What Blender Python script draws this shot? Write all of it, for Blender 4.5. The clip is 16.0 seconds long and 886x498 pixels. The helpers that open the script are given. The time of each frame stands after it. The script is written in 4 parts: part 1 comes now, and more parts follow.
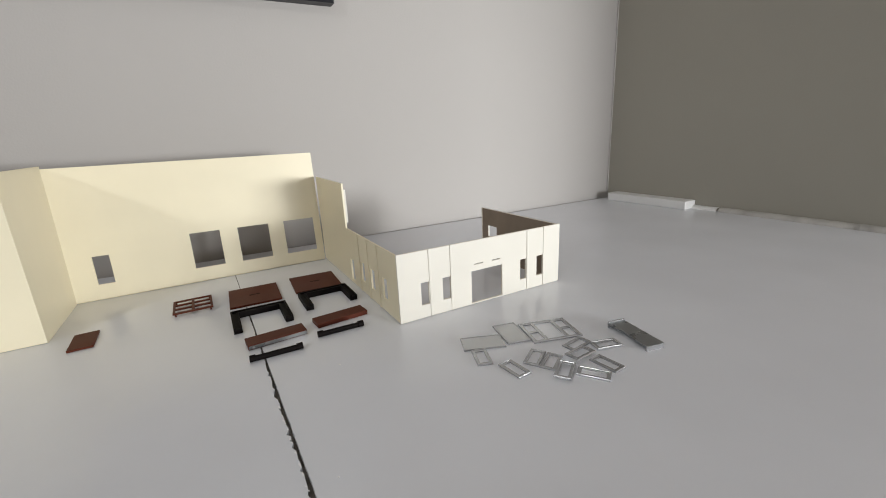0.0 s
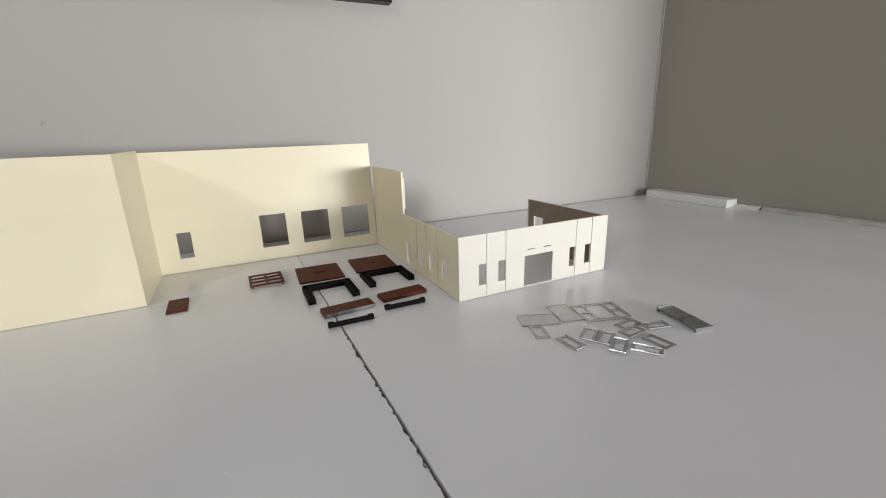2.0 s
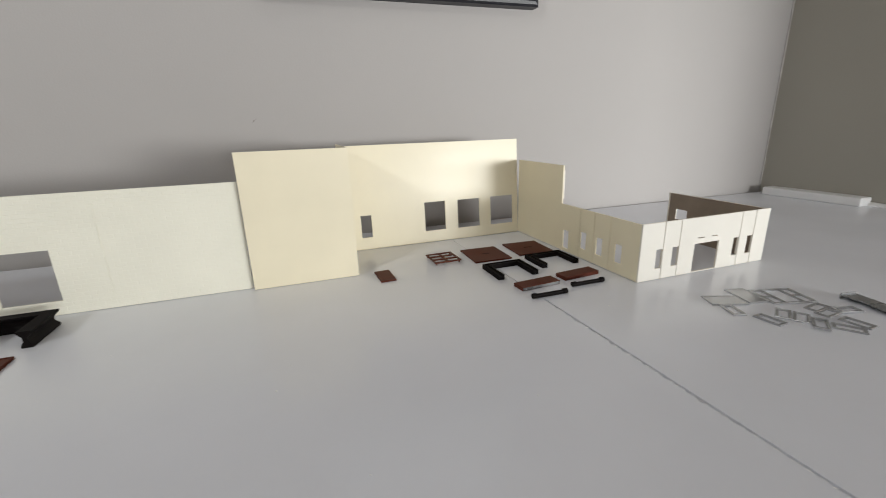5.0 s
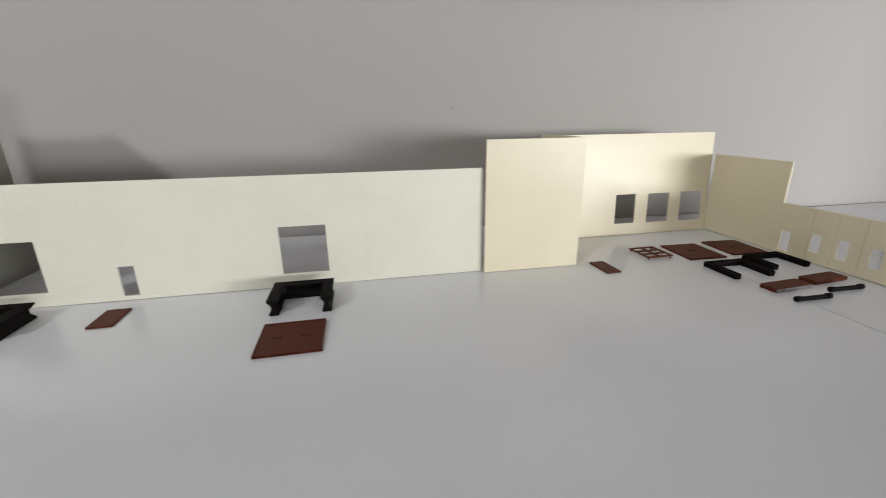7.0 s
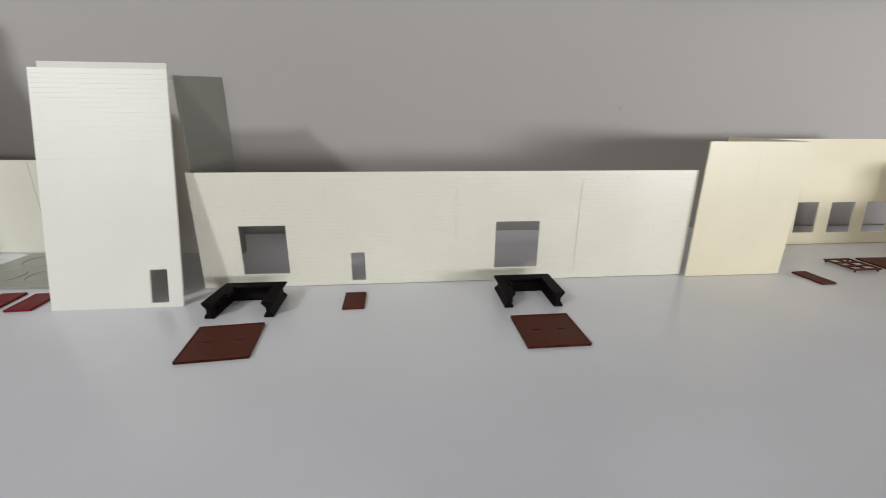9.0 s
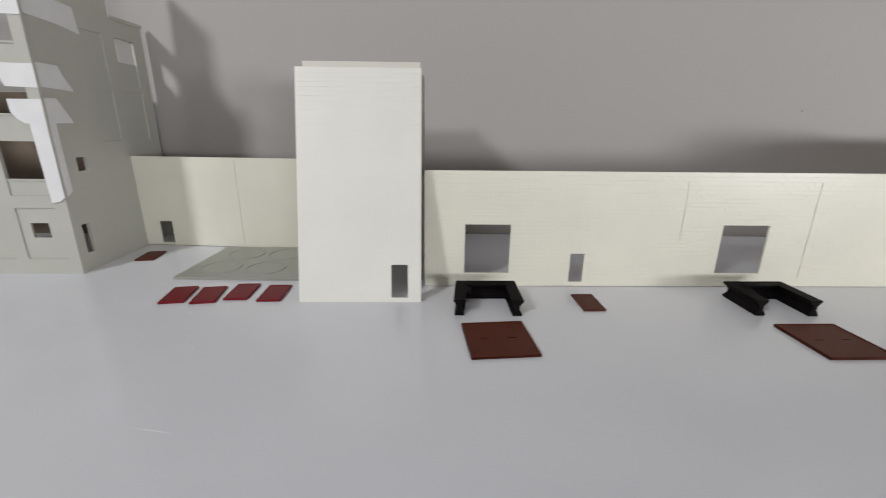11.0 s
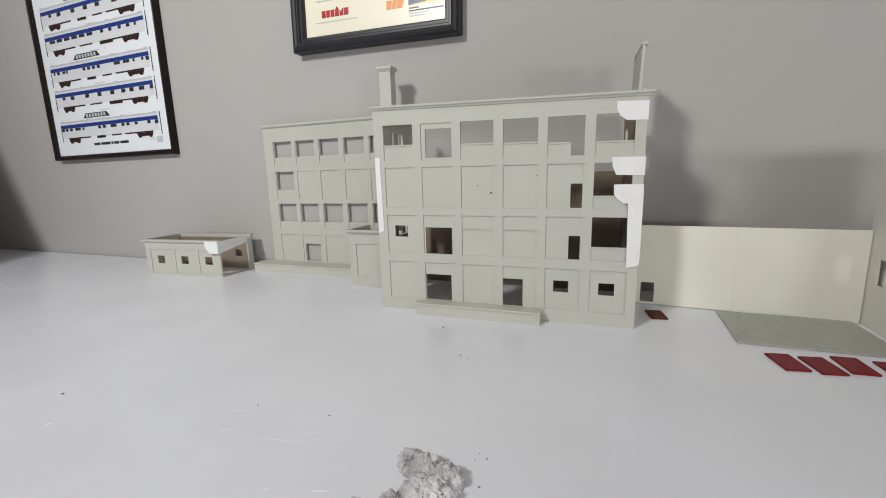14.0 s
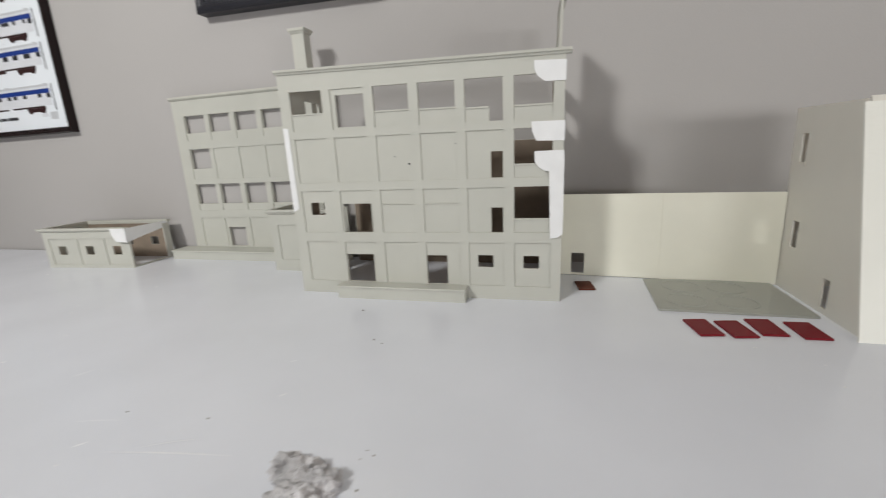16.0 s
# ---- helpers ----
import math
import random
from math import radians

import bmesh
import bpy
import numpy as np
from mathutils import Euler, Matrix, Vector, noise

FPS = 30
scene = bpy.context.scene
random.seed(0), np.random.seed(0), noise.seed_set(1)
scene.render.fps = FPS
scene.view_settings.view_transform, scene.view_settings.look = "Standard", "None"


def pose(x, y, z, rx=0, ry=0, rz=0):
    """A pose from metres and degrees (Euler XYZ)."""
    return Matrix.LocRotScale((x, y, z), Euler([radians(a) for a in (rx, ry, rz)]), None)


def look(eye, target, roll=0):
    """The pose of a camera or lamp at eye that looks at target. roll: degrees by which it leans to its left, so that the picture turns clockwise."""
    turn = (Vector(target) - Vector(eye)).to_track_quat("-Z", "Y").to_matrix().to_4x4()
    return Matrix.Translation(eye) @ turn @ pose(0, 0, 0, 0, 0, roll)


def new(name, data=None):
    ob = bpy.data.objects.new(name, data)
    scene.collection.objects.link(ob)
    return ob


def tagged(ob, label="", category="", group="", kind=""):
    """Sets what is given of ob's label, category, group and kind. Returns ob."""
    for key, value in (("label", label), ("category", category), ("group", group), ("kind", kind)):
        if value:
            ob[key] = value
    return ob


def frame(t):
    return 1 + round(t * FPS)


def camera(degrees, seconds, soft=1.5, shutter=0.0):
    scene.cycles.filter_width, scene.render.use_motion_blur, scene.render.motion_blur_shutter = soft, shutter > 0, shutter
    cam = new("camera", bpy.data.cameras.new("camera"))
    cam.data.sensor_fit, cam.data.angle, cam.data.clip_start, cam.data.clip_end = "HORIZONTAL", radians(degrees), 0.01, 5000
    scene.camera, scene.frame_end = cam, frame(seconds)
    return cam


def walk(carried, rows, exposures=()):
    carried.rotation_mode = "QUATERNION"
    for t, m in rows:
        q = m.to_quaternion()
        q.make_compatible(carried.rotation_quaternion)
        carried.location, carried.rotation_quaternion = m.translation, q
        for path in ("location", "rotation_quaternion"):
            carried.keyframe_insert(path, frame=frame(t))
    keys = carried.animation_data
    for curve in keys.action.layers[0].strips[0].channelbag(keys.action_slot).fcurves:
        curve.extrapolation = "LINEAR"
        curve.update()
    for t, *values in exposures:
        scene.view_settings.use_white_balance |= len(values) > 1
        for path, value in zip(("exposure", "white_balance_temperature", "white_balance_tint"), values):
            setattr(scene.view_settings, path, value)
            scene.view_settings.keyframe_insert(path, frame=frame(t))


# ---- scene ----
cam = camera(93.7, 16.0, soft=1.0, shutter=0.42)
PATH = [
    (0, (-0.023, -0.004, 0.131), (0.915, 1.678, -0.407), -2.7),
    (0.5, (-0.024, -0.004, 0.131), (0.905, 1.684, -0.405), -2.5),
    (1, (-0.028, -0.004, 0.128), (0.877, 1.694, -0.418), -2.4),
    (1.5, (-0.046, -0.012, 0.128), (0.819, 1.704, -0.427), -2.1),
    (2, (-0.059, -0.014, 0.129), (0.778, 1.717, -0.421), -1.8),
    (2.5, (-0.073, -0.017, 0.129), (0.735, 1.727, -0.425), -1.5),
    (3, (-0.091, -0.024, 0.131), (0.669, 1.744, -0.415), -1.4),
    (5.3, (-0.202, -0.005, 0.135), (0.39, 1.818, -0.439), -1.8),
    (5.5, (-0.214, 0.001, 0.134), (0.35, 1.831, -0.445), -1.8),
    (6, (-0.253, 0.014, 0.135), (0.26, 1.856, -0.453), -1.5),
    (6.5, (-0.294, 0.02, 0.137), (0.142, 1.879, -0.458), -1.2),
    (7, (-0.338, 0.024, 0.138), (0.032, 1.893, -0.468), -0.7),
    (7.5, (-0.38, 0.03, 0.134), (-0.068, 1.91, -0.473), -0.5),
    (8, (-0.421, 0.037, 0.136), (-0.161, 1.924, -0.474), -0.1),
    (8.5, (-0.454, 0.038, 0.139), (-0.232, 1.928, -0.476), 0.2),
    (11, (-0.641, 0.052, 0.131), (-0.6, 1.965, -0.454), 0.6),
    (11.5, (-0.696, 0.049, 0.134), (-0.719, 1.959, -0.458), 0.3),
    (12, (-0.774, 0.037, 0.138), (-0.914, 1.957, -0.399), -0.15),
    (12.5, (-0.87, 0.001, 0.159), (-1.186, 1.92, -0.305), -0.8),
    (13, (-0.933, -0.025, 0.163), (-1.425, 1.866, -0.265), -1.4),
    (13.5, (-0.974, -0.048, 0.172), (-1.601, 1.815, -0.196), -1.7),
    (14, (-0.991, -0.038, 0.16), (-1.669, 1.809, -0.196), -1.7),
    (14.5, (-0.989, -0.043, 0.16), (-1.714, 1.793, -0.165), -2.1),
    (15, (-0.985, -0.04, 0.156), (-1.698, 1.797, -0.186), -2.4),
    (15.5, (-0.985, -0.034, 0.151), (-1.628, 1.819, -0.24), -2.9),
    (16, (-0.956, 0.002, 0.15), (-1.47, 1.879, -0.312), -3.0),
]
walk(cam, [(t, look(eye, target, roll)) for t, eye, target, roll in PATH],
     exposures=[(0, 0.07, 6500, 10), (3, 0.03, 6490, 10), (6, -0.03, 6470, 10.5), (8.5, -0.11, 6430, 11), (11, -0.16, 6380, 12.5), (12.2, -0.21, 6330, 13), (13.2, -0.14, 6450, 11.5), (16, -0.09, 6560, 11)])

# ---- world and light ----
world = bpy.data.worlds.new("room_world")
scene.world = world
world.use_nodes = True
world.node_tree.nodes["Background"].inputs[0].default_value = (0.75, 0.82, 1.0, 1)
world.node_tree.nodes["Background"].inputs[1].default_value = 0.1


def area_lamp(name, eye, target, w, h, power, color, spread=180):
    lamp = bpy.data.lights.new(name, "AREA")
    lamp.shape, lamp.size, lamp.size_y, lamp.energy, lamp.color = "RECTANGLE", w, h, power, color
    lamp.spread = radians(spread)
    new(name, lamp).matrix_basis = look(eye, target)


area_lamp("lamp_left", (-1.68, -0.85, 1.04), (-1.62, 0.5, 0.2), 0.2, 0.2, 11.5, (0.972, 0.99, 0.965), spread=140)
area_lamp("daylight_right", (1.05, -1.25, 0.12), (2.0, 0.5, 0.15), 1.3, 0.28, 42.5, (0.977, 0.99, 0.968))
# two unseen fill lights, added to lift the wall fronts and the bench
area_lamp("daylight_front", (0.75, -2.9, 0.16), (-0.75, 0.5, 0.2), 1.4, 0.34, 29, (0.965, 0.985, 1.0))
area_lamp("ceiling_light", (-0.9, -0.5, 1.53), (-0.9, -0.5, 0.0), 1.1, 0.6, 3.6, (0.95, 0.985, 1.0))


# ---- materials ----
def material(name, color, rough=0.5, metal=0.0, vary=0.08, scale=30.0, grain=400.0, bump=0.05, spec=0.5, gloss=0.06, thin=0.0, glow=(0.8, 0.6, 0.42)):
    m = bpy.data.materials.new(name)
    m.use_nodes = True
    n, l = m.node_tree.nodes, m.node_tree.links
    b = n["Principled BSDF"]
    b.inputs["Roughness"].default_value, b.inputs["Metallic"].default_value = rough, metal
    b.inputs["Specular IOR Level"].default_value = spec
    co = n.new("ShaderNodeTexCoord")
    big, small = n.new("ShaderNodeTexNoise"), n.new("ShaderNodeTexNoise")
    for t, s, d in ((big, scale, 4), (small, grain, 3)):
        t.inputs["Scale"].default_value, t.inputs["Detail"].default_value = s, d
        l.new(co.outputs["Object"], t.inputs["Vector"])
    ramp = n.new("ShaderNodeMapRange")
    ramp.inputs[1].default_value, ramp.inputs[2].default_value = 0.3, 0.7
    ramp.inputs[3].default_value, ramp.inputs[4].default_value = 1 - vary, 1 + vary
    l.new(big.outputs[0], ramp.inputs[0])
    mul = n.new("ShaderNodeVectorMath")
    mul.operation = "SCALE"
    mul.inputs[0].default_value = color
    l.new(ramp.outputs[0], mul.inputs["Scale"])
    l.new(mul.outputs[0], b.inputs["Base Color"])
    rr = n.new("ShaderNodeMapRange")
    rr.inputs[3].default_value, rr.inputs[4].default_value = rough - gloss, rough + gloss
    l.new(big.outputs[0], rr.inputs[0])
    l.new(rr.outputs[0], b.inputs["Roughness"])
    if bump:
        bp = n.new("ShaderNodeBump")
        bp.inputs["Strength"].default_value, bp.inputs["Distance"].default_value = bump, 0.0005
        l.new(small.outputs[0], bp.inputs["Height"])
        l.new(bp.outputs[0], b.inputs["Normal"])
    if thin:
        # thin moulded plastic lets some warm light through
        veil, mix = n.new("ShaderNodeBsdfTranslucent"), n.new("ShaderNodeMixShader")
        veil.inputs["Color"].default_value, mix.inputs[0].default_value = (*glow, 1), thin
        l.new(b.outputs[0], mix.inputs[1])
        l.new(veil.outputs[0], mix.inputs[2])
        l.new(mix.outputs[0], n["Material Output"].inputs["Surface"])
    return m


BENCH = material("bench_paint", (0.722, 0.736, 0.788), 0.22, vary=0.03, scale=9, grain=60, bump=0.03, gloss=0.025)
WALL = material("wall_paint", (0.404, 0.385, 0.374), 0.75, vary=0.02, scale=4, grain=500, bump=0.25)
TAUPE = material("taupe_paint", (0.35, 0.333, 0.288), 0.75, vary=0.02, scale=4, grain=500, bump=0.25)
# tones of unseen room surfaces, chosen to lower and warm the bounce light
CEIL = material("warm_bounce_ceiling", (0.5, 0.45, 0.39), 0.8, vary=0.02)
DIM = material("warm_bounce_brown", (0.27, 0.175, 0.11), 0.8, vary=0.05, scale=4)
IVORY = material("ivory_plastic", (0.79, 0.78, 0.72), 0.42, vary=0.02, scale=25, thin=0.2)
GREY = material("pale_grey_plastic", (0.545, 0.545, 0.492), 0.5, vary=0.025, scale=25, thin=0.12)
SILVER = material("silver_grey_plastic", (0.40, 0.405, 0.42), 0.22, metal=0.6, vary=0.05, scale=60)
SHEET = material("grey_roof_plastic", (0.37, 0.375, 0.335), 0.3, vary=0.03, scale=20, thin=0.1)
# greyer than the tower's ivory: shade on its right wall is in the colour
SHADED_PANEL = material("shaded_thin_panel", (0.33, 0.335, 0.305), 0.3, vary=0.03, scale=20, thin=0.42, glow=(0.75, 0.74, 0.68))
BROWN = material("brown_plastic", (0.085, 0.0185, 0.0085), 0.5, spec=0.15, vary=0.06, scale=60)
DARK = material("black_brown_plastic", (0.006, 0.0045, 0.0045), 0.6, spec=0.07, vary=0.1, scale=60)
RED = material("dark_red_plastic", (0.17, 0.006, 0.013), 0.45, spec=0.2, vary=0.06, scale=60)
WHITE = material("white_paint", (0.80, 0.80, 0.80), 0.45, vary=0.02)
TAPE = material("white_tape", (0.86, 0.86, 0.86), 0.6, vary=0.03, scale=60)
TAPE.node_tree.nodes["Principled BSDF"].inputs["Alpha"].default_value = 0.86
FRAME = material("black_frame_wood", (0.014, 0.014, 0.02), 0.42, vary=0.1, scale=20)
FRAME_BROWN = material("dark_brown_frame", (0.012, 0.006, 0.006), 0.35, spec=0.25, vary=0.1, scale=20)
PAPER = material("poster_paper", (0.77, 0.80, 0.835), 0.3, vary=0.01)
CREAM_PAPER = material("cream_paper", (0.84, 0.79, 0.64), 0.3, vary=0.03, scale=8)
PLASTER = material("rough_plaster", (0.5, 0.488, 0.495), 0.9, vary=0.5, scale=60, grain=250, bump=0.8)
# for sheets added inside the walls to darken and warm the interiors
INNER = material("brown_inner_sheet", (0.245, 0.195, 0.152), 0.75, vary=0.12, scale=40, spec=0.2)
FILLER = material("joint_bottom_brown", (0.13, 0.115, 0.10), 0.9, vary=0.4, scale=150, grain=600, bump=0.4)
GAP = material("dark_gap", (0.02, 0.018, 0.016), 0.9)


BRICK_CREAM = material("brick_cream_plastic", (0.87, 0.857, 0.74), 0.3, vary=0.025, scale=22, grain=900, bump=0.05, thin=0.12)
CREAM = material("warm_cream_plastic", (0.86, 0.795, 0.605), 0.33, gloss=0.1, vary=0.025, scale=22, grain=900, bump=0.05, spec=0.4, thin=0.12)
SIDING = material("siding_ivory_plastic", (0.85, 0.847, 0.785), 0.42, vary=0.02, scale=25, thin=0.08)
SILVER_DARK = material("dark_silver_plastic", (0.25, 0.255, 0.26), 0.28, metal=0.55, vary=0.08, scale=60)
BLUE = material("blue_ink", (0.012, 0.04, 0.22), 0.35, vary=0.02)
INK_GREY = material("silver_ink", (0.52, 0.53, 0.55), 0.35, vary=0.03)
INK_PALE = material("pale_ink", (0.66, 0.67, 0.70), 0.35, vary=0.02)
INK_DARK = material("dark_ink", (0.03, 0.03, 0.035), 0.35, vary=0.05)
INK_BROWN = material("brown_ink", (0.035, 0.015, 0.015), 0.35, vary=0.05)
INK_RED = material("red_ink", (0.42, 0.02, 0.03), 0.35, vary=0.03)
INK_ORANGE = material("orange_ink", (0.75, 0.25, 0.03), 0.35, vary=0.03)
INK_YELLOW = material("yellow_ink", (0.78, 0.62, 0.12), 0.35, vary=0.1)
INK_NAVY = material("navy_ink", (0.06, 0.075, 0.17), 0.35, vary=0.3, scale=80)
SILVER_TRIM = material("silver_line", (0.6, 0.6, 0.6), 0.25, metal=0.9, vary=0.03)


# ---- building blocks ----
def thing(name, m, label, category, group="", kind=""):
    ob = new(name)
    ob.empty_display_size = 0.02
    ob.matrix_basis = m
    return tagged(ob, label, category, group, kind)


def mesh_of(bm, mat, name):
    bmesh.ops.recalc_face_normals(bm, faces=bm.faces)
    me = bpy.data.meshes.new(name)
    bm.to_mesh(me)
    bm.free()
    me.materials.append(mat)
    return me


def part(name, bm, mat, parent=None, label="", m=None):
    ob = new(name, mesh_of(bm, mat, name))
    ob.parent = parent
    if m is not None:
        ob.matrix_basis = m
    return tagged(ob, label)


def box(x0, y0, z0, x1, y1, z1, bevel=0.0, bm=None):
    bm = bm or bmesh.new()
    r = bmesh.ops.create_cube(bm, size=1.0)
    bmesh.ops.transform(bm, verts=r["verts"], matrix=Matrix.LocRotScale(((x0 + x1) / 2, (y0 + y1) / 2, (z0 + z1) / 2), None, (x1 - x0, y1 - y0, z1 - z0)))
    if bevel:
        edges = {e for v in r["verts"] for e in v.link_edges}
        bmesh.ops.bevel(bm, geom=list(edges), offset=bevel, segments=2, affect="EDGES", profile=0.5)
    return bm


def slab(w, h, thick, holes=(), x0=0.0, z0=0.0, y0=0.0, foot=0.0):
    """An upright sheet from (x0, y0, z0), its face towards -y, with rectangular openings (x0, z0, x1, z1); foot undercuts its lower front edge."""
    xs = sorted({x0, x0 + w, *(min(max(v, x0), x0 + w) for q in holes for v in (q[0], q[2]))})
    zs = sorted({z0, z0 + h, *(min(max(v, z0), z0 + h) for q in holes for v in (q[1], q[3]))})
    nx, nz = len(xs) - 1, len(zs) - 1

    def solid(i, k):
        if not (0 <= i < nx and 0 <= k < nz):
            return False
        x, z = (xs[i] + xs[i + 1]) / 2, (zs[k] + zs[k + 1]) / 2
        return not any(a < x < c and b < z < d for a, b, c, d in holes)

    bm = bmesh.new()
    made = {}

    def v(i, k, back):
        key = (i, k, back)
        if key not in made:
            lift = 0.0 if back or zs[k] > z0 else foot
            made[key] = bm.verts.new((xs[i], y0 + thick * back, zs[k] + lift))
        return made[key]

    for i in range(nx):
        for k in range(nz):
            if not solid(i, k):
                continue
            bm.faces.new([v(i, k, 0), v(i + 1, k, 0), v(i + 1, k + 1, 0), v(i, k + 1, 0)])
            bm.faces.new([v(i, k, 1), v(i, k + 1, 1), v(i + 1, k + 1, 1), v(i + 1, k, 1)])
            for di, dk, a, b in ((-1, 0, (i, k), (i, k + 1)), (1, 0, (i + 1, k), (i + 1, k + 1)), (0, -1, (i, k), (i + 1, k)), (0, 1, (i, k + 1), (i + 1, k + 1))):
                if not solid(i + di, k + dk):
                    bm.faces.new([v(*a, 0), v(*b, 0), v(*b, 1), v(*a, 1)])
    return bm


def prism(pts, y0, y1):
    """A flat outline of (x, z) pairs, thick from y0 to y1."""
    bm = bmesh.new()
    f = bm.faces.new([bm.verts.new((x, y0, z)) for x, z in pts])
    r = bmesh.ops.extrude_face_region(bm, geom=[f])
    for v in r["geom"]:
        if isinstance(v, bmesh.types.BMVert):
            v.co.y = y1
    return bm


def flat(pts, z0, z1):
    """A lying outline of (x, y) pairs, thick from z0 to z1."""
    bm = bmesh.new()
    f = bm.faces.new([bm.verts.new((x, y, z0)) for x, y in pts])
    r = bmesh.ops.extrude_face_region(bm, geom=[f])
    for v in r["geom"]:
        if isinstance(v, bmesh.types.BMVert):
            v.co.z = z1
    return bm


def sweep(path, profile, closed=False):
    """Sweep a profile of (offset to the left, z) along a level path of (x, y), with mitred corners."""
    bm = bmesh.new()
    rings = []
    n = len(path)
    for i, p in enumerate(path):
        p = Vector(p)
        a = Vector(path[i - 1]) if i or closed else None
        b = Vector(path[(i + 1) % n]) if i < n - 1 or closed else None
        d0 = (p - a).normalized() if a is not None else None
        d1 = (b - p).normalized() if b is not None else None
        d0, d1 = d0 or d1, d1 or d0
        n0, n1 = Vector((-d0.y, d0.x)), Vector((-d1.y, d1.x))
        m = (n0 + n1).normalized()
        m /= max(m.dot(n0), 0.2)
        rings.append([bm.verts.new((p.x + m.x * o, p.y + m.y * o, z)) for o, z in profile])
    k = len(profile)
    for i in range(n if closed else n - 1):
        r0, r1 = rings[i], rings[(i + 1) % n]
        for j in range(k):
            bm.faces.new([r0[j], r0[(j + 1) % k], r1[(j + 1) % k], r1[j]])
    if not closed:
        bm.faces.new(rings[0])
        bm.faces.new(rings[-1])
    return bm


def wall_y(x):
    return 0.539 - 0.0175 * x


WALL_TURN = math.degrees(math.atan(-0.0175))


# ---- room ----
def seam_x(y):
    return -0.0122 + 0.0055 * max(0.0, (0.45 - y) / 0.4)


def bench_board(name, side):
    """One board of the bench top; the left one has a chipped sawn edge along the joint."""
    rng = random.Random(4)
    edge = []
    y = -0.42
    while y < 0.53:
        near = min(1.0, max(0.0, (0.36 - y) / 0.13))
        if side < 0:
            chip = 0.0003 + near * (0.0008 * rng.random() ** 2 + (0.0014 if rng.random() < 0.3 else 0.0) * rng.random())
            edge.append((seam_x(y) - chip, y))
        else:
            edge.append((seam_x(y) + 0.0003 + near * (0.0006 + 0.0004 * rng.random() ** 2), y))
        y += 0.0012 + 0.0026 * rng.random()
    back = wall_y(0.0) - 0.005
    edge.append((seam_x(back), back))
    far = -3.0 if side < 0 else 0.635
    # the back edge is sawn unevenly and stands off the wall
    rear = [0.012 * k * (1 if side > 0 else -1) for k in range(1, 250)]
    rear = [(x, wall_y(x) - 0.005 - 0.0012 * noise.noise(Vector((x * 40, 3.1, 0))) - 0.0006 * rng.random()) for x in rear if min(far, 0) < x < max(far, 0)]
    pts = [(far, -0.42)] + edge + rear + [(far, wall_y(far) - 0.005)]
    return part(name, flat(pts, -0.03, 0.0), BENCH)


bench_l = bench_board("bench_board", -1)
bench_r = bench_board("bench_board", 1)
tagged(bench_l, "light grey painted bench board with a chipped sawn edge", "bench top", kind="structure")
tagged(bench_r, "light grey painted bench board butted along a joint", "bench top", kind="structure")
# near-black slab added so the shade in the bench gaps stays deep
tagged(part("bench_support", box(-3.0, -0.4, -0.07, 0.63, 0.525, -0.031), GAP), "near-black slab added below the bench to darken its joint", "bench frame", kind="structure")
# strip added in the joint: its brown sets how dark the depth looks
tagged(part("joint_filler", flat([(seam_x(-0.4) - 0.004, -0.4), (seam_x(-0.4) + 0.004, -0.4), (seam_x(0.52) + 0.004, 0.52), (seam_x(0.52) - 0.004, 0.52)], -0.0295, -0.0025), FILLER), "brown strip added to lighten the depth of the joint", "bench joint", kind="structure")
tagged(part("wall_back", box(-3.42, 0.0, -0.95, 0.66, 0.1, 1.55), WALL, m=pose(0, 0.539, 0, 0, 0, WALL_TURN)), "grey painted room wall behind the bench", "wall", kind="structure")
tagged(part("wall_right", box(0.636, 0.06, -0.95, 0.74, 0.5265, 1.55), TAUPE), "taupe painted wall at the end of the bench", "wall", kind="structure")
tagged(part("wall_left", box(-3.4, -3.2, -0.95, -3.3, 0.59, 1.55), WALL), "grey painted wall at the far end", "wall", kind="structure")
tagged(part("wall_east", box(2.3, -3.2, -0.95, 2.4, 0.6, 1.55), DIM), "unseen plain wall closing the room", "wall", kind="structure")
tagged(part("wall_north_return", box(0.74, 0.5, -0.95, 2.3, 0.6, 1.55), WALL), "unseen plain wall closing the room", "wall", kind="structure")
# unseen wall added behind daylight_right, with an opening about its size
tagged(part("wall_window", slab(2.1, 2.5, 0.05, [(0.17, 0.92, 1.53, 1.24)]), WALL, m=pose(0.2, -1.4, -0.95)), "unseen wall added behind the right-hand light, with an opening", "wall", kind="structure")
tagged(part("wall_south", slab(5.7, 2.5, 0.1), DIM, m=pose(-3.4, -3.3, -0.95)), "unseen plain wall closing the room", "wall", kind="structure")
tagged(part("floor", box(-3.4, -3.3, -1.0, 2.4, 0.6, -0.95), DIM), "unseen floor in a brown that warms bounce light", "floor", kind="structure")
tagged(part("ceiling", box(-3.4, -3.3, 1.55, 2.4, 0.7, 1.6), CEIL), "unseen ceiling in a tone that warms bounce light", "ceiling", kind="structure")

# unseen blocker, its outline worked back from the shadow it has to cast
tagged(part("end_board", prism([(-2.6, 0.0002), (-2.065, 0.0002), (-2.165, 0.214), (-2.245, 0.388), (-2.3, 0.5), (-2.6, 0.5)], 0.29, 0.31), FRAME_BROWN), "unseen board shaped to cast the shadow on the far wall", "end board", kind="structure")

# corner strip and sealant bead along the end wall
bar = part("trim_block", box(0.609, 0.361, 0, 0.6352, 0.504, 0.0128, bevel=0.0012), WHITE)
tagged(bar, "white painted wooden strip lying along the end wall", "trim", kind="structure")


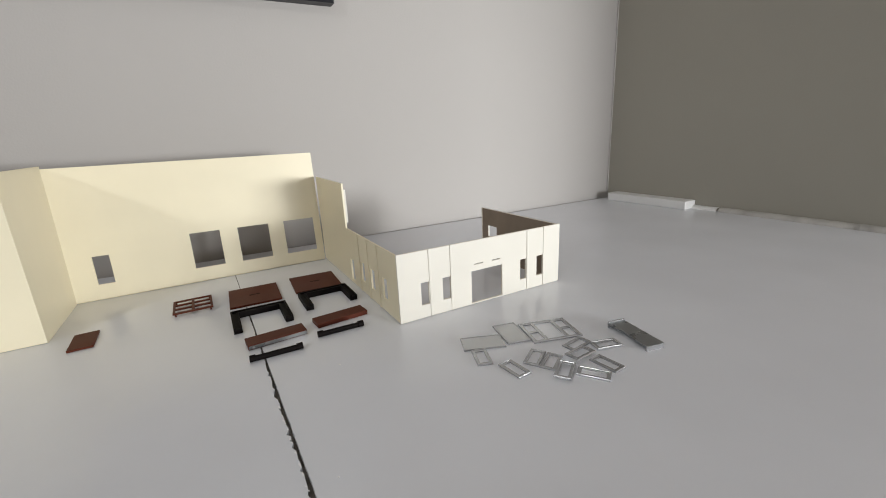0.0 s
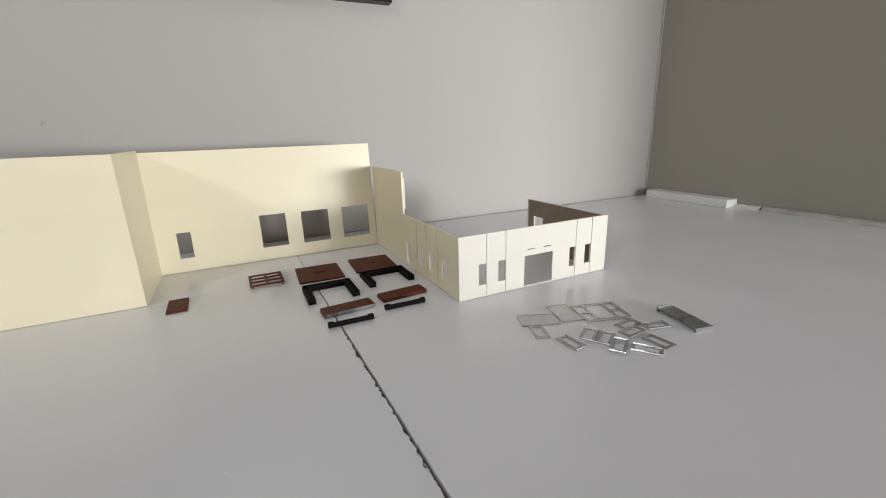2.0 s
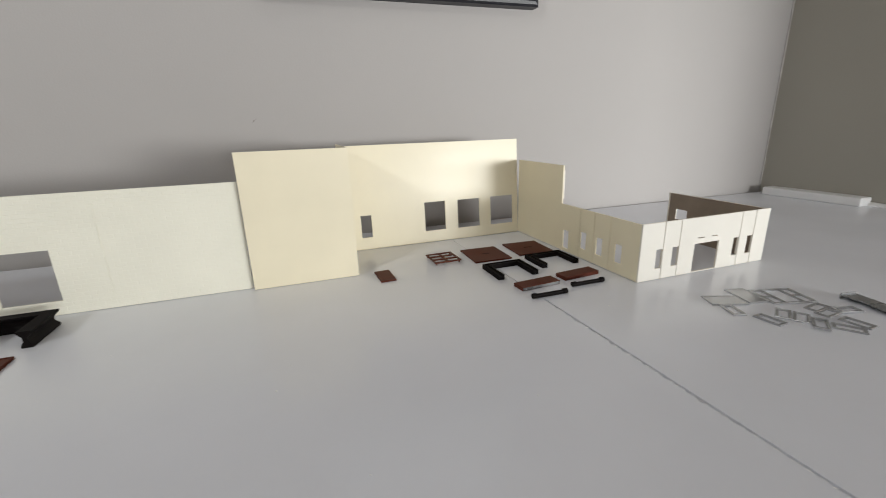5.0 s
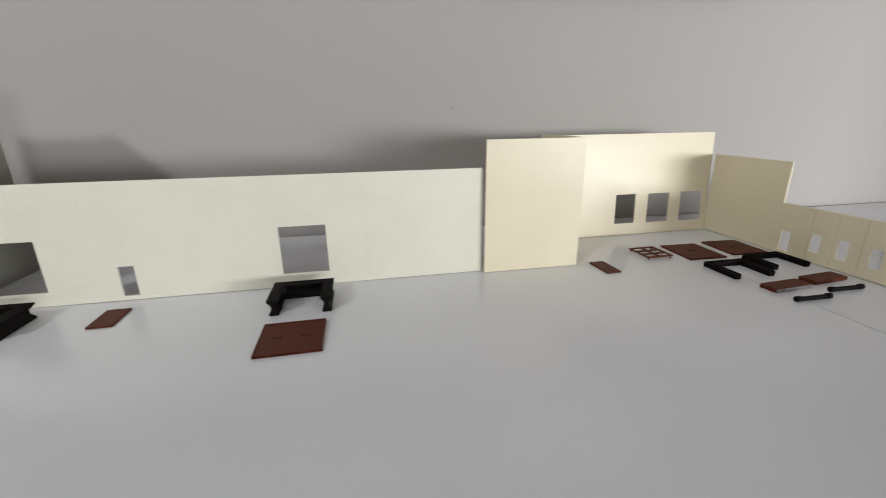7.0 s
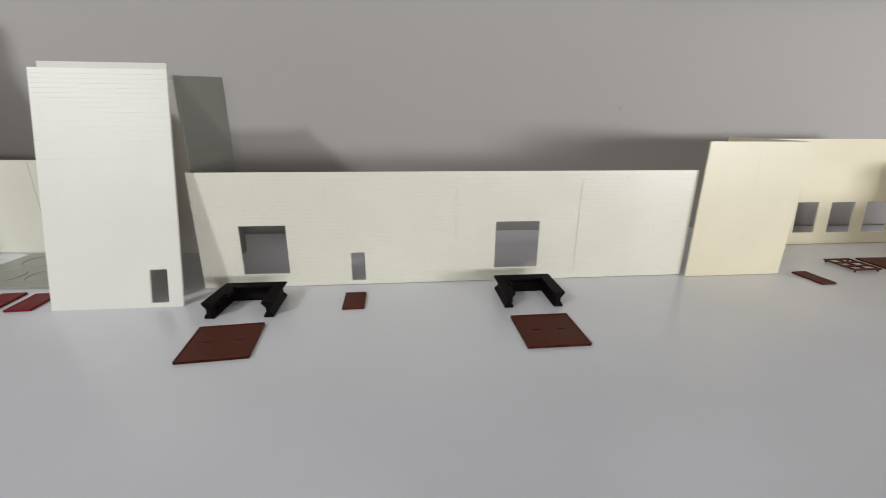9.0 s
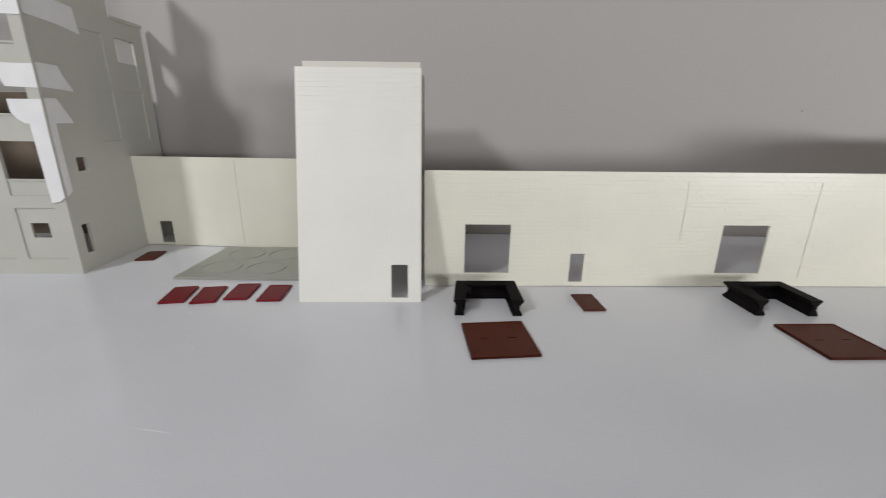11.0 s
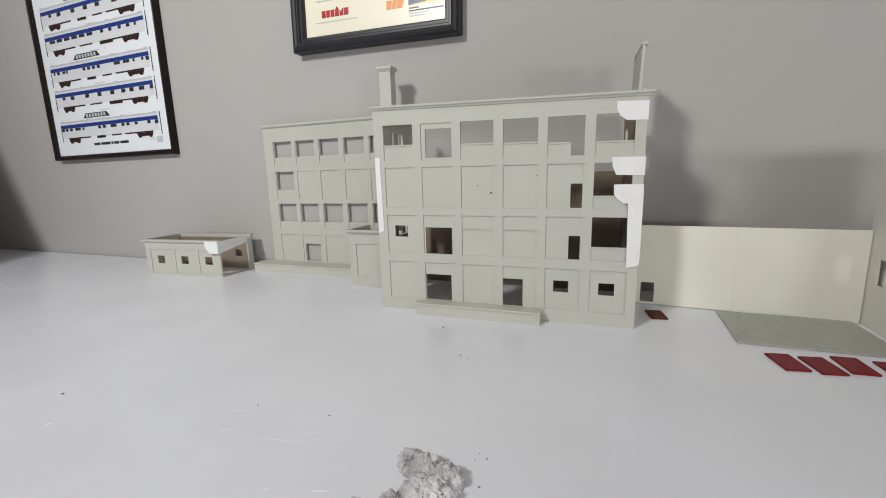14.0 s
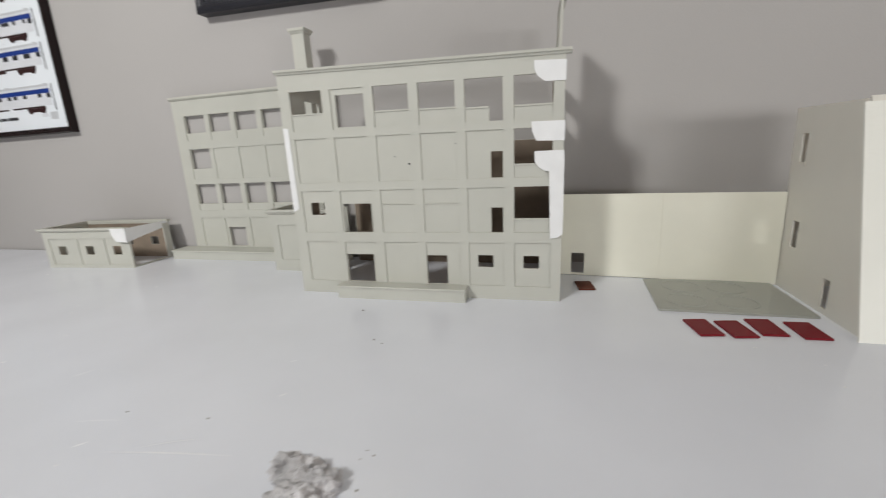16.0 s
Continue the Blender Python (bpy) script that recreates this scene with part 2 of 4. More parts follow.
def bead(name, y0, y1, r, mat, seed, wobble):
    rng = random.Random(seed)
    bm = bmesh.new()
    rings, y, steps = [], y0, 9
    while y > y1:
        k = 1 + wobble * (rng.random() - 0.5)
        rings.append([bm.verts.new((0.6355 - r * 1.7 * k * math.cos(a) ** 0.8, y, r * k * math.sin(a))) for a in (math.pi / 2 * i / (steps - 1) for i in range(steps))])
        y -= 0.006
    for p, q in zip(rings, rings[1:]):
        for i in range(steps - 1):
            bm.faces.new([p[i], p[i + 1], q[i + 1], q[i]])
    return part(name, bm, mat)


BEAD = material("grey_sealant", (0.5, 0.485, 0.465), 0.6, vary=0.2, scale=40, grain=150, bump=0.3)
tagged(bead("trim_strip", 0.361, 0.322, 0.005, WHITE, 2, 0.05), "short white caulk strip", "trim", kind="structure")
tagged(bead("sealant_bead", 0.322, 0.06, 0.0058, BEAD, 3, 0.12), "uneven grey sealant bead along the end wall", "trim", kind="structure")

tagged(part("trim_caulk", box(0.6340, 0.5256, 0.0137, 0.6358, 0.5272, 1.5), BEAD), "thin white caulk line up the wall corner", "trim", kind="structure")

T = 0.0015

# ---- cream and ivory wall kit ----
w = thing("model_station", pose(0.081, 0.249, 0), "low roofless ivory plastic model building with pilasters and window slots", "model building")
W_HOLES = [(0.0175, 0.0108, 0.024, 0.0281), (0.0355, 0.0108, 0.0424, 0.0281), (0.061, 0.0018, 0.0906, 0.0279), (0.109, 0.0108, 0.1153, 0.0281), (0.1267, 0.0108, 0.1337, 0.0281)]
part("front_wall", slab(0.152, 0.052, T, W_HOLES + [(0.0638, 0.0327, 0.0718, 0.0335), (0.0804, 0.0327, 0.0882, 0.0335)], foot=0.001), IVORY, w)
for x in (0.0245, 0.0424, 0.1157, 0.1335):
    part("pilaster", box(x, -0.00055, 0.001, x + 0.0018, -0.00005, 0.0524, 0.0002), IVORY, w)
wr = part("right_wall", slab(0.112, 0.0515, T, [(0.085, 0.022, 0.1, 0.034)]), IVORY, w, m=pose(0.152, T, 0, 0, 0, 90))
part("inner_face", slab(0.1085, 0.0511, 0.0003, [(0.085, 0.022, 0.1, 0.034)], x0=0.0012, y0=T + 0.0001), INNER, wr, "thin brown sheet on the inner face")
left = part("left_wall", slab(0.205, 0.0918, T, [(0.093, 0.0515, 0.206, 0.093), (0.0975, 0.004, 0.1075, 0.024), (0.1268, 0.0108, 0.136, 0.0281), (0.1504, 0.0108, 0.1595, 0.0281), (0.1759, 0.0108, 0.185, 0.0281)], foot=0.001), CREAM, w, m=pose(0, 0.205 + T, 0, 0, 0, -90))
for x in (0.1235, 0.1455, 0.1675):
    part("pilaster", box(x, -0.0007, 0.001, x + 0.002, -0.00005, 0.0518, 0.0002), CREAM, left)
part("side_tab", box(0.0012, 0.001, 0.056, 0.0035, 0.0025, 0.086, 0.0003), IVORY, w, m=pose(0.0, 0.1135, 0))

a = thing("windowed_wall", pose(-0.139, 0.4535, 0), "cream plastic model wall with three square openings and a doorway", "model wall")
part("wall_sheet", slab(0.219, 0.1175, T, [(0.018, 0.0143, 0.0303, 0.0398), (0.0942, 0.0142, 0.1203, 0.0487), (0.1364, 0.0138, 0.1656, 0.0484), (0.1808, 0.0134, 0.2117, 0.0487)], foot=0.0009), CREAM, a, m=pose(0, 0, 0, -4, 0, 0))
c = thing("corner_wall", pose(-0.231, 0.369, 0), "plain cream plastic model wall bent round a corner", "model wall")
cf = part("front_wall", slab(0.092, 0.1195, T, foot=0.0005), CREAM, c)
part("mould_line", box(0.0015, -0.00008, 0.1045, 0.0905, -0.00003, 0.1049), CREAM, cf)
part("mould_line", box(0.0475, -0.00008, 0.006, 0.0479, -0.00003, 0.1175), CREAM, cf)
part("side_wall", prism([(0, 0), (0.0835, 0), (0.0918, 0.1195), (0, 0.1195)], 0, T), CREAM, c, m=pose(0.092, T, 0, 0, 0, 90))

g = thing("long_wall", pose(-0.649, 0.3745, 0), "long cream brick-pattern plastic model wall with freight openings", "model wall")
sheet = part("wall_sheet", slab(0.4165, 0.0955, T, [(0.0325, 0.0118, 0.0692, 0.053), (0.1197, 0.004, 0.1312, 0.0288), (0.242, 0.012, 0.28, 0.0533)], foot=0.0011), BRICK_CREAM, g)


def brick_relief(w, h, holes, length, high, joint, proud):
    """Bricks in running bond, each standing a hair proud of a sheet that faces -y, with bevelled edges; none across the openings."""
    verts, faces = [], []
    rows = int(h / high)
    for r in range(rows):
        z0, z1 = r * high + joint, (r + 1) * high
        x = -length / 2 * (r % 2)
        while x < w:
            a, b = max(x + joint, 0.0004), min(x + length, w - 0.0004)
            x += length
            cuts = [(a, b)]
            for hx0, hz0, hx1, hz1 in holes:
                if z1 > hz0 and z0 < hz1:
                    cuts = [q for p in cuts for q in ((p[0], min(p[1], hx0 - 0.0003)), (max(p[0], hx1 + 0.0003), p[1]))]
            for p, q in cuts:
                if q - p < 0.0008:
                    continue
                n, e = len(verts), 0.00015
                verts += [(p, -0.00002, z0), (q, -0.00002, z0), (q, -0.00002, z1), (p, -0.00002, z1), (p + e, -proud, z0 + e), (q - e, -proud, z0 + e), (q - e, -proud, z1 - e), (p + e, -proud, z1 - e)]
                faces += [(n + 4, n + 5, n + 6, n + 7)] + [(n + k, n + (k + 1) % 4, n + 4 + (k + 1) % 4, n + 4 + k) for k in range(4)]
    me = bpy.data.meshes.new("brick_relief")
    me.from_pydata(verts, [], faces)
    me.materials.append(BRICK_CREAM)
    return me


relief = new("brick_relief", brick_relief(0.4165, 0.0955, [(0.0325, 0.0118, 0.0692, 0.053), (0.1197, 0.004, 0.1312, 0.0288), (0.242, 0.012, 0.28, 0.0533)], 0.0084, 0.0034, 0.00045, 0.00014))
relief.parent = sheet
tagged(relief, "fine moulded brick courses", kind="stuff")
for x, z0, z1 in ((0.1035, 0.074, 0.088), (0.2076, 0.04, 0.088), (0.3136, 0.006, 0.088)):
    part("mould_line", box(x, -0.0006, z0, x + 0.0006, -0.00003, z1), BRICK_CREAM, g)

t = thing("model_tower", pose(-0.7445, 0.342, 0), "tall model tower with ivory clapboard front leaning on side walls", "model tower")
fs = part("front_sheet", slab(0.0918, 0.1725, T, [(0.071, 0.0035, 0.0835, 0.0285)], x0=0.0017), SIDING, t, m=pose(0, 0, 0, -12.5, 0, 0))
boards = bmesh.new()
for q in range(51):
    z0, z1 = 0.0035 + q * 0.0033, 0.0035 + (q + 1) * 0.0033
    for x0, x1 in ((0.0019, 0.0933),) if z0 >= 0.0285 else ((0.0019, 0.0706), (0.0839, 0.0932)):
        v = [boards.verts.new(p) for p in ((x0, -0.00022, z0), (x1, -0.00022, z0), (x1, -0.00003, z1), (x0, -0.00003, z1), (x0, -0.00001, z0), (x1, -0.00001, z0))]
        for f in ((0, 1, 2, 3), (0, 4, 5, 1), (0, 3, 4), (1, 5, 2)):
            boards.faces.new([v[n] for n in f])
tagged(part("clapboard_relief", boards, SIDING, fs), kind="stuff")
lw = part("left_wall", slab(0.125, 0.171, T, [(0.0140, 0.1228, 0.0238, 0.1484), (0.0180, 0.044, 0.0290, 0.069), (0.0755, 0.005, 0.0848, 0.030)]), IVORY, t, m=pose(0.007, 0.136, 0, 0, 0, -90))
for v in lw.data.vertices:
    if v.co.x > 0.12:
        v.co.x -= 0.034 * v.co.z / 0.171
part("window_sill", box(0.013, -0.0008, 0.1205, 0.0248, -0.00005, 0.1225), IVORY, lw)
part("right_wall", prism([(0, 0), (0.09, 0), (0.09, 0.1712), (0, 0.165)], 0, T), SHADED_PANEL, t, m=pose(0.0935, 0.0465, 0, 0, 0, 90))
part("inner_sheet", slab(0.0858, 0.1768, T, [(0.06, -1, 0.08, 0.034)]), IVORY, t, m=pose(0.0068, T + 0.0004, 0, -12.5, 0, 0))
part("back_wall", slab(0.0828, 0.168, T), IVORY, t, m=pose(0.009, 0.1335, 0))

k = thing("low_wall", pose(-0.9542, 0.4933, 0, 0, 0, -5.4), "low cream plastic model wall with a small doorway", "model wall")
part("wall_sheet", slab(0.2158, 0.0945, T, [(0.0183, 0.003, 0.0326, 0.0268)], x0=0.0008, foot=0.0009), BRICK_CREAM, k)
part("mould_line", box(0.1096, -0.0005, 0.003, 0.1106, -0.00003, 0.0935), BRICK_CREAM, k)

# ---- pale grey warehouse ----
COLS = [(0.012, 0.0485), (0.058, 0.0945), (0.104, 0.1402), (0.150, 0.1858), (0.195, 0.2302), (0.240, 0.2745)]
STOREYS = [(0.014, 0.0587), (0.069, 0.1135), (0.122, 0.1672), (0.175, 0.2135)]
OPENINGS = {
    (0, 3): [(0.0, 0.1915, 1.0, 1.0)], (1, 3): [(0.063, 0.177, 0.0935, 0.2077)], (2, 3): [(0.0, 0.1903, 1.0, 1.0)], (3, 3): [(0.0, 0.1896, 1.0, 1.0)],
    (4, 3): [(0.0, 0.188, 1.0, 1.0), (0.2176, 0.1748, 1.0, 0.189)], (5, 3): [(0.0, 0.1876, 1.0, 1.0)],
    (4, 2): [(0.2184, 0.1226, 0.2296, 0.1473)], (5, 2): [(0.0, 0.1346, 1.0, 1.0)],
    (0, 1): [(0.0212, 0.088, 0.0375, 0.1012)], (1, 1): [(0.060, 0.0691, 0.092, 0.0996)], (4, 1): [(0.218, 0.0691, 0.2292, 0.0938)], (5, 1): [(0.0, 0.0826, 1.0, 1.0)],
    (1, 0): [(0.0588, 0.0141, 0.0901, 0.0447)], (3, 0): [(0.1488, 0.0141, 0.1718, 0.0447)], (4, 0): [(0.2038, 0.0332, 0.2193, 0.0456)], (5, 0): [(0.2487, 0.0326, 0.2638, 0.0454)],
}
HT = 0.0028
wh = thing("model_warehouse", pose(-1.2335, 0.401, 0), "four-storey pale grey plastic model warehouse with taped corners", "model building")
fw = part("front_wall", slab(0.284, 0.231, HT, [(x0, z0, x1, z1) for x0, x1 in COLS for z0, z1 in STOREYS]), GREY, wh)
for i, (x0, x1) in enumerate(COLS):
    for j, (z0, z1) in enumerate(STOREYS):
        part("panel", slab(x1 - x0, z1 - z0, HT - 0.0014, OPENINGS.get((i, j), ()), x0, z0, 0.0013), GREY, fw)
inside = [(max(a, x0), max(b, z0), min(c, x1), min(d, z1)) for (i, j), cut in OPENINGS.items() for (x0, x1), (z0, z1) in [(COLS[i], STOREYS[j])] for a, b, c, d in cut]
part("inner_face", slab(0.278, 0.226, 0.0003, inside, x0=0.003, y0=HT + 0.0002), INNER, fw, "thin brown sheet on the inner face")
for x0, x1, z in ((0.104, 0.1402, 0.0985), (0.150, 0.1858, 0.0985), (0.195, 0.2302, 0.1735), (0.195, 0.2302, 0.1205), (0.195, 0.2302, 0.0675)):
    part("ledge", box(x0, 0.0002, z, x1, 0.0014, z + 0.0008), GREY, fw)
for x0, x1, z in ((0.012, 0.0485, 0.1915), (0.104, 0.1402, 0.1903), (0.150, 0.1858, 0.1896), (0.195, 0.2174, 0.188), (0.240, 0.2745, 0.1876), (0.240, 0.2745, 0.1346), (0.240, 0.2745, 0.0826)):
    part("window_sill", box(x0 + 0.0002, 0.0004, z - 0.001, x1 - 0.0002, 0.0029, z + 0.0004), GREY, fw)
# near-black discs: the shade of small holes is put into colour
for x, z, r in ((0.1225, 0.146, 0.0006), (0.137, 0.1385, 0.001), (0.185, 0.156, 0.0006)):
    bm = bmesh.new()
    bmesh.ops.create_cone(bm, cap_ends=True, segments=12, radius1=r, radius2=r, depth=0.0003, matrix=Matrix.Translation((x, 0.0012, z)) @ Matrix.Rotation(radians(90), 4, "X"))
    part("hole_mark", bm, GAP, fw, "near-black disc standing for a small drilled hole")
SIDE = [(0.054, 0.0835), (0.0995, 0.129)]
SIDE_ROWS = [(0.11, 0.1575), (0.163, 0.2065)]
sw = part("side_wall", slab(0.145, 0.28, HT, [(-1, 0.232, 0.036, 1), (0.097, 0.2245, 1, 1), (0.019, 0.0865, 0.031, 0.0985), (0.0075, 0.016, 0.0168, 0.0418)] + [(x0, z0, x1, z1) for x0, x1 in SIDE for z0, z1 in SIDE_ROWS]), GREY, wh, m=pose(0.284, HT, 0, 0, 0, 92.5))
for i, (x0, x1) in enumerate(SIDE):
    for z0, z1 in SIDE_ROWS:
        part("panel", slab(x1 - x0, z1 - z0, HT - 0.0014, [(0.0995, 0.1845, 1, 0.2065)] if i and z0 > 0.16 else (), x0, z0, 0.0013), GREY, sw)
part("inner_face", slab(0.14, 0.2222, 0.0004, [(0.019, 0.0865, 0.031, 0.0985), (0.0075, 0.016, 0.0168, 0.0418), (0.0995, 0.1845, 0.129, 0.2065)], x0=0.003, y0=HT + 0.0002), INNER, sw, "thin brown sheet on the inner face")
part("band", box(0.097, -0.0015, 0.2225, 0.146, -0.00005, 0.2255), GREY, sw)
part("cap", box(0.0355, -0.0018, 0.2785, 0.0975, 0.0035, 0.2815, 0.0003), GREY, sw)
LEFT = [(0.03, 0.19, 0.06, 0.212), (0.028, 0.082, 0.056, 0.112), (0.022, 0.014, 0.05, 0.045)]
wl = part("left_wall", slab(0.1, 0.232, HT, LEFT), GREY, wh, m=pose(0, 0.1 + HT, 0, 0, 0, -90))
part("inner_face", slab(0.094, 0.168, 0.0004, LEFT[1:], x0=0.002, y0=HT + 0.0002), INNER, wl, "thin brown sheet on the inner face")
# back wall added so the openings look into brown, not onto the room
bw = part("back_wall", slab(0.272, 0.158, HT, [(0.232, 0.016, 0.25, 0.05)]), GREY, wh, m=pose(0.0035, 0.1375, 0))
part("inner_face", slab(0.27, 0.1575, 0.0004, [(0.231, 0.0155, 0.249, 0.0495)], x0=0.001, y0=-0.0006), INNER, bw, "thin brown sheet on the inner face")
# stepped cornice along the front
part("cornice", sweep([(-0.001, 0.0), (0.2915, 0.0)], [(0.003, -0.0034), (-0.0012, -0.0034), (-0.002, -0.0018), (-0.0034, -0.0012), (-0.0037, 0.001), (0.003, 0.001)]), GREY, wh, m=pose(0, 0, 0.2363, 0, 1.5, 0))
dk = part("loading_dock", box(0.0525, -0.0155, 0.0, 0.1925, -0.0002, 0.0118), GREY, wh)
part("dock_edge", box(0.0515, -0.0168, 0.0119, 0.1935, -0.0003, 0.014, 0.0004), GREY, dk)
STACK = [(-0.0487, 0.1105), (-0.0291, 0.1105), (-0.0291, 0.128), (-0.0487, 0.128)]
ch = part("chimney", sweep(STACK, [(0, 0), (0.002, 0), (0.0032, 0.3028), (0.0012, 0.3028)], closed=True), GREY, wh)
part("chimney_cap", sweep(STACK, [(0.004, 0.3029), (0.0004, 0.3029), (-0.0006, 0.3048), (-0.0018, 0.306), (-0.0018, 0.309), (0.004, 0.309)], closed=True), GREY, ch)


def tape(parent, pts, lift=0.0):
    part("tape_strip", prism(pts, -0.0007 - lift, -0.0003 - lift), TAPE, parent, "torn white masking tape")


for pts in ([(0.2575, 0.2245), (0.2847, 0.2235), (0.2847, 0.2062), (0.267, 0.2065), (0.2605, 0.2115), (0.2578, 0.2175)],
            [(0.2555, 0.1725), (0.2847, 0.1722), (0.2847, 0.1545), (0.2600, 0.1553), (0.2565, 0.1635)],
            [(0.2585, 0.1460), (0.2847, 0.1462), (0.2847, 0.1268), (0.268, 0.1275), (0.2625, 0.1312), (0.2588, 0.1365)],
            [(0.2715, 0.1390), (0.2849, 0.1390), (0.2849, 0.0680), (0.2805, 0.0645), (0.2735, 0.0635)]):
    tape(wh, pts, 0.0006 if pts[0][0] > 0.27 else 0.0)
for pts in ([(-0.0005, 0.2235), (0.052, 0.2215), (0.055, 0.2005), (0.03, 0.2045), (-0.0005, 0.2062)],
            [(-0.0005, 0.1722), (0.022, 0.1720), (0.025, 0.1650), (0.034, 0.1525), (-0.0005, 0.1545)],
            [(-0.0005, 0.1462), (0.013, 0.1462), (0.017, 0.1400), (0.026, 0.1270), (-0.0005, 0.1268)],
            [(-0.0005, 0.1300), (0.0060, 0.1300), (0.0060, 0.0715), (-0.0005, 0.0680)]):
    tape(sw, pts, 0.0006 if pts[1][0] < 0.01 else 0.0)
tape(wh, [(0.0005, 0.1790), (0.0065, 0.1785), (0.0075, 0.0950), (0.0005, 0.0915)])

# the front is sheared and the side wall's parapet bent outwards to fit the camera's view
for ob in (fw, *fw.children, *(o for o in wh.children if o.name.startswith("tape_strip"))):
    for v in ob.data.vertices:
        up = max(v.co.z, 0.0) / 0.231
        v.co.z += 0.003 * up * up * (0.142 - v.co.x) / 0.142
        v.co.x += 0.0022 * up * v.co.x / 0.284
for ob in (sw, *sw.children):
    for v in ob.data.vertices:
        v.co.y -= 0.045 * max(v.co.z - 0.226, 0.0)

# ---- rear grey section, its annex and the hut ----
b2 = thing("rear_section", pose(-1.5375, 0.5572, 0, 0, 0, WALL_TURN), "pale grey plastic model wall section leaning on the room wall", "model building")
b2w = part("front_wall", slab(0.272, 0.246, 0.0055, [(x, z0, x + 0.04, z1) for x in (0.0195, 0.0665, 0.1145, 0.1625, 0.2105) for z0, z1 in ((0.0155, 0.062), (0.074, 0.1165), (0.124, 0.1715), (0.184, 0.222))]), GREY, b2, m=pose(0, 0, 0, -0.2, 0, 0))
for i, x in enumerate((0.0195, 0.0665, 0.1145, 0.1625, 0.2105)):
    for j, (z0, z1) in enumerate(((0.0155, 0.062), (0.074, 0.1165), (0.124, 0.1715), (0.184, 0.222))):
        hole = {0: [(x + 0.004, 0.0156, x + 0.036, 0.0465)] if i == 1 else (), 1: [(x + 0.001, 0.085, x + 0.038, 0.1165)], 2: [(x + 0.001, 0.141, x + 0.038, 0.1715)] if i == 0 else (), 3: [(x + 0.001, 0.196, x + 0.038, 0.222)]}[j]
        part("panel", slab(0.04, z1 - z0, 0.004, hole, x, z0, 0.0013), GREY, b2w)
part("cornice", sweep([(-0.001, 0.0), (0.273, 0.0)], [(0.002, 0.2455), (-0.0012, 0.2455), (-0.0032, 0.2475), (-0.0035, 0.2505), (0.002, 0.2505)]), GREY, b2w)
dk2 = part("loading_dock", box(-0.018, -0.032, 0, 0.199, -0.0005, 0.0118), GREY, b2)
part("dock_edge", box(-0.019, -0.0333, 0.0119, 0.2, -0.0006, 0.0142, 0.0004), GREY, dk2)

an = thing("model_annex", pose(-1.327, 0.4785, 0), "small open-topped pale grey plastic model annex", "model building")
part("front_wall", slab(0.088, 0.079, HT, [(0.0115, 0.0155, 0.0525, 0.0635)]), GREY, an)
part("panel", slab(0.041, 0.048, HT - 0.0014, (), 0.0115, 0.0155, 0.0013), GREY, an)
part("left_wall", slab(0.058, 0.079, HT), GREY, an, m=pose(0, 0.058 + HT, 0, 0, 0, -90))
part("back_wall", slab(0.0835, 0.079, HT), GREY, an, m=pose(0.0025, 0.058, 0))
part("cornice", sweep([(0.0, 0.0605), (0.0, 0.0), (0.088, 0.0)], [(0.0025, 0.0785), (0.0025, 0.084), (-0.004, 0.084), (-0.0038, 0.0815), (-0.0015, 0.0785)]), GREY, an)

hut = thing("model_hut", pose(-1.7315, 0.4595, 0, 0, 0, 4), "small open-topped pale grey plastic model hut with taped corner", "model building")
HUT = [(0.0105, 0.0605), (0.0645, 0.1113), (0.115, 0.1555)]
hf = part("front_wall", slab(0.16, 0.057, HT, [(x0, 0.0045, x1, 0.046) for x0, x1 in HUT]), GREY, hut)
for (x0, x1), (h0, h1) in zip(HUT, ((0.0238, 0.0395), (0.0757, 0.0912), (0.1265, 0.1418))):
    part("panel", slab(x1 - x0, 0.0415, HT - 0.0014, [(h0, 0.0205, h1, 0.034)], x0, 0.0045, 0.0013), GREY, hf)
part("back_wall", slab(0.16, 0.057, HT, [(0.02, 0.0205, 0.035, 0.034), (0.072, 0.0205, 0.087, 0.034), (0.1235, 0.0205, 0.139, 0.034)]), GREY, hut, m=pose(0, 0.072, 0))
part("left_wall", slab(0.0695, 0.057, HT), GREY, hut, m=pose(0, 0.072, 0, 0, 0, -90))
part("inner_face", slab(0.155, 0.0565, 0.0003, [(0.02, 0.0205, 0.035, 0.034), (0.072, 0.0205, 0.087, 0.034), (0.1235, 0.0205, 0.139, 0.034)], x0=0.003, y0=0.0714), INNER, hut, "thin brown sheet on the inner face")
part("right_post", box(0.1605, 0.062, 0, 0.1625, 0.0741, 0.057), GREY, hut)
part("floor_sill", box(0.1585, 0.0025, 0, 0.1605, 0.0715, 0.002), GREY, hut)
part("cornice", sweep([(0.1625, 0.0741), (0.0, 0.0741), (0.0, 0.0), (0.1605, 0.0)], [(0.0025, 0.0571), (0.0025, 0.0625), (-0.004, 0.0625), (-0.0038, 0.0595), (-0.0015, 0.0571)]), GREY, hut)
part("tape_strip", prism([(0.134, 0.0615), (0.161, 0.0615), (0.161, 0.0405), (0.1425, 0.0415), (0.137, 0.05)], -0.0046, -0.0042), TAPE, hut, "torn white masking tape")
part("tape_strip", prism([(-0.0045, 0.0615), (0.07, 0.061), (0.07, 0.052), (0.03, 0.046), (-0.0045, 0.0405)], -0.0006, -0.0002), TAPE, hut, "torn white masking tape", pose(0.1612, 0, 0, 0, 0, 90))

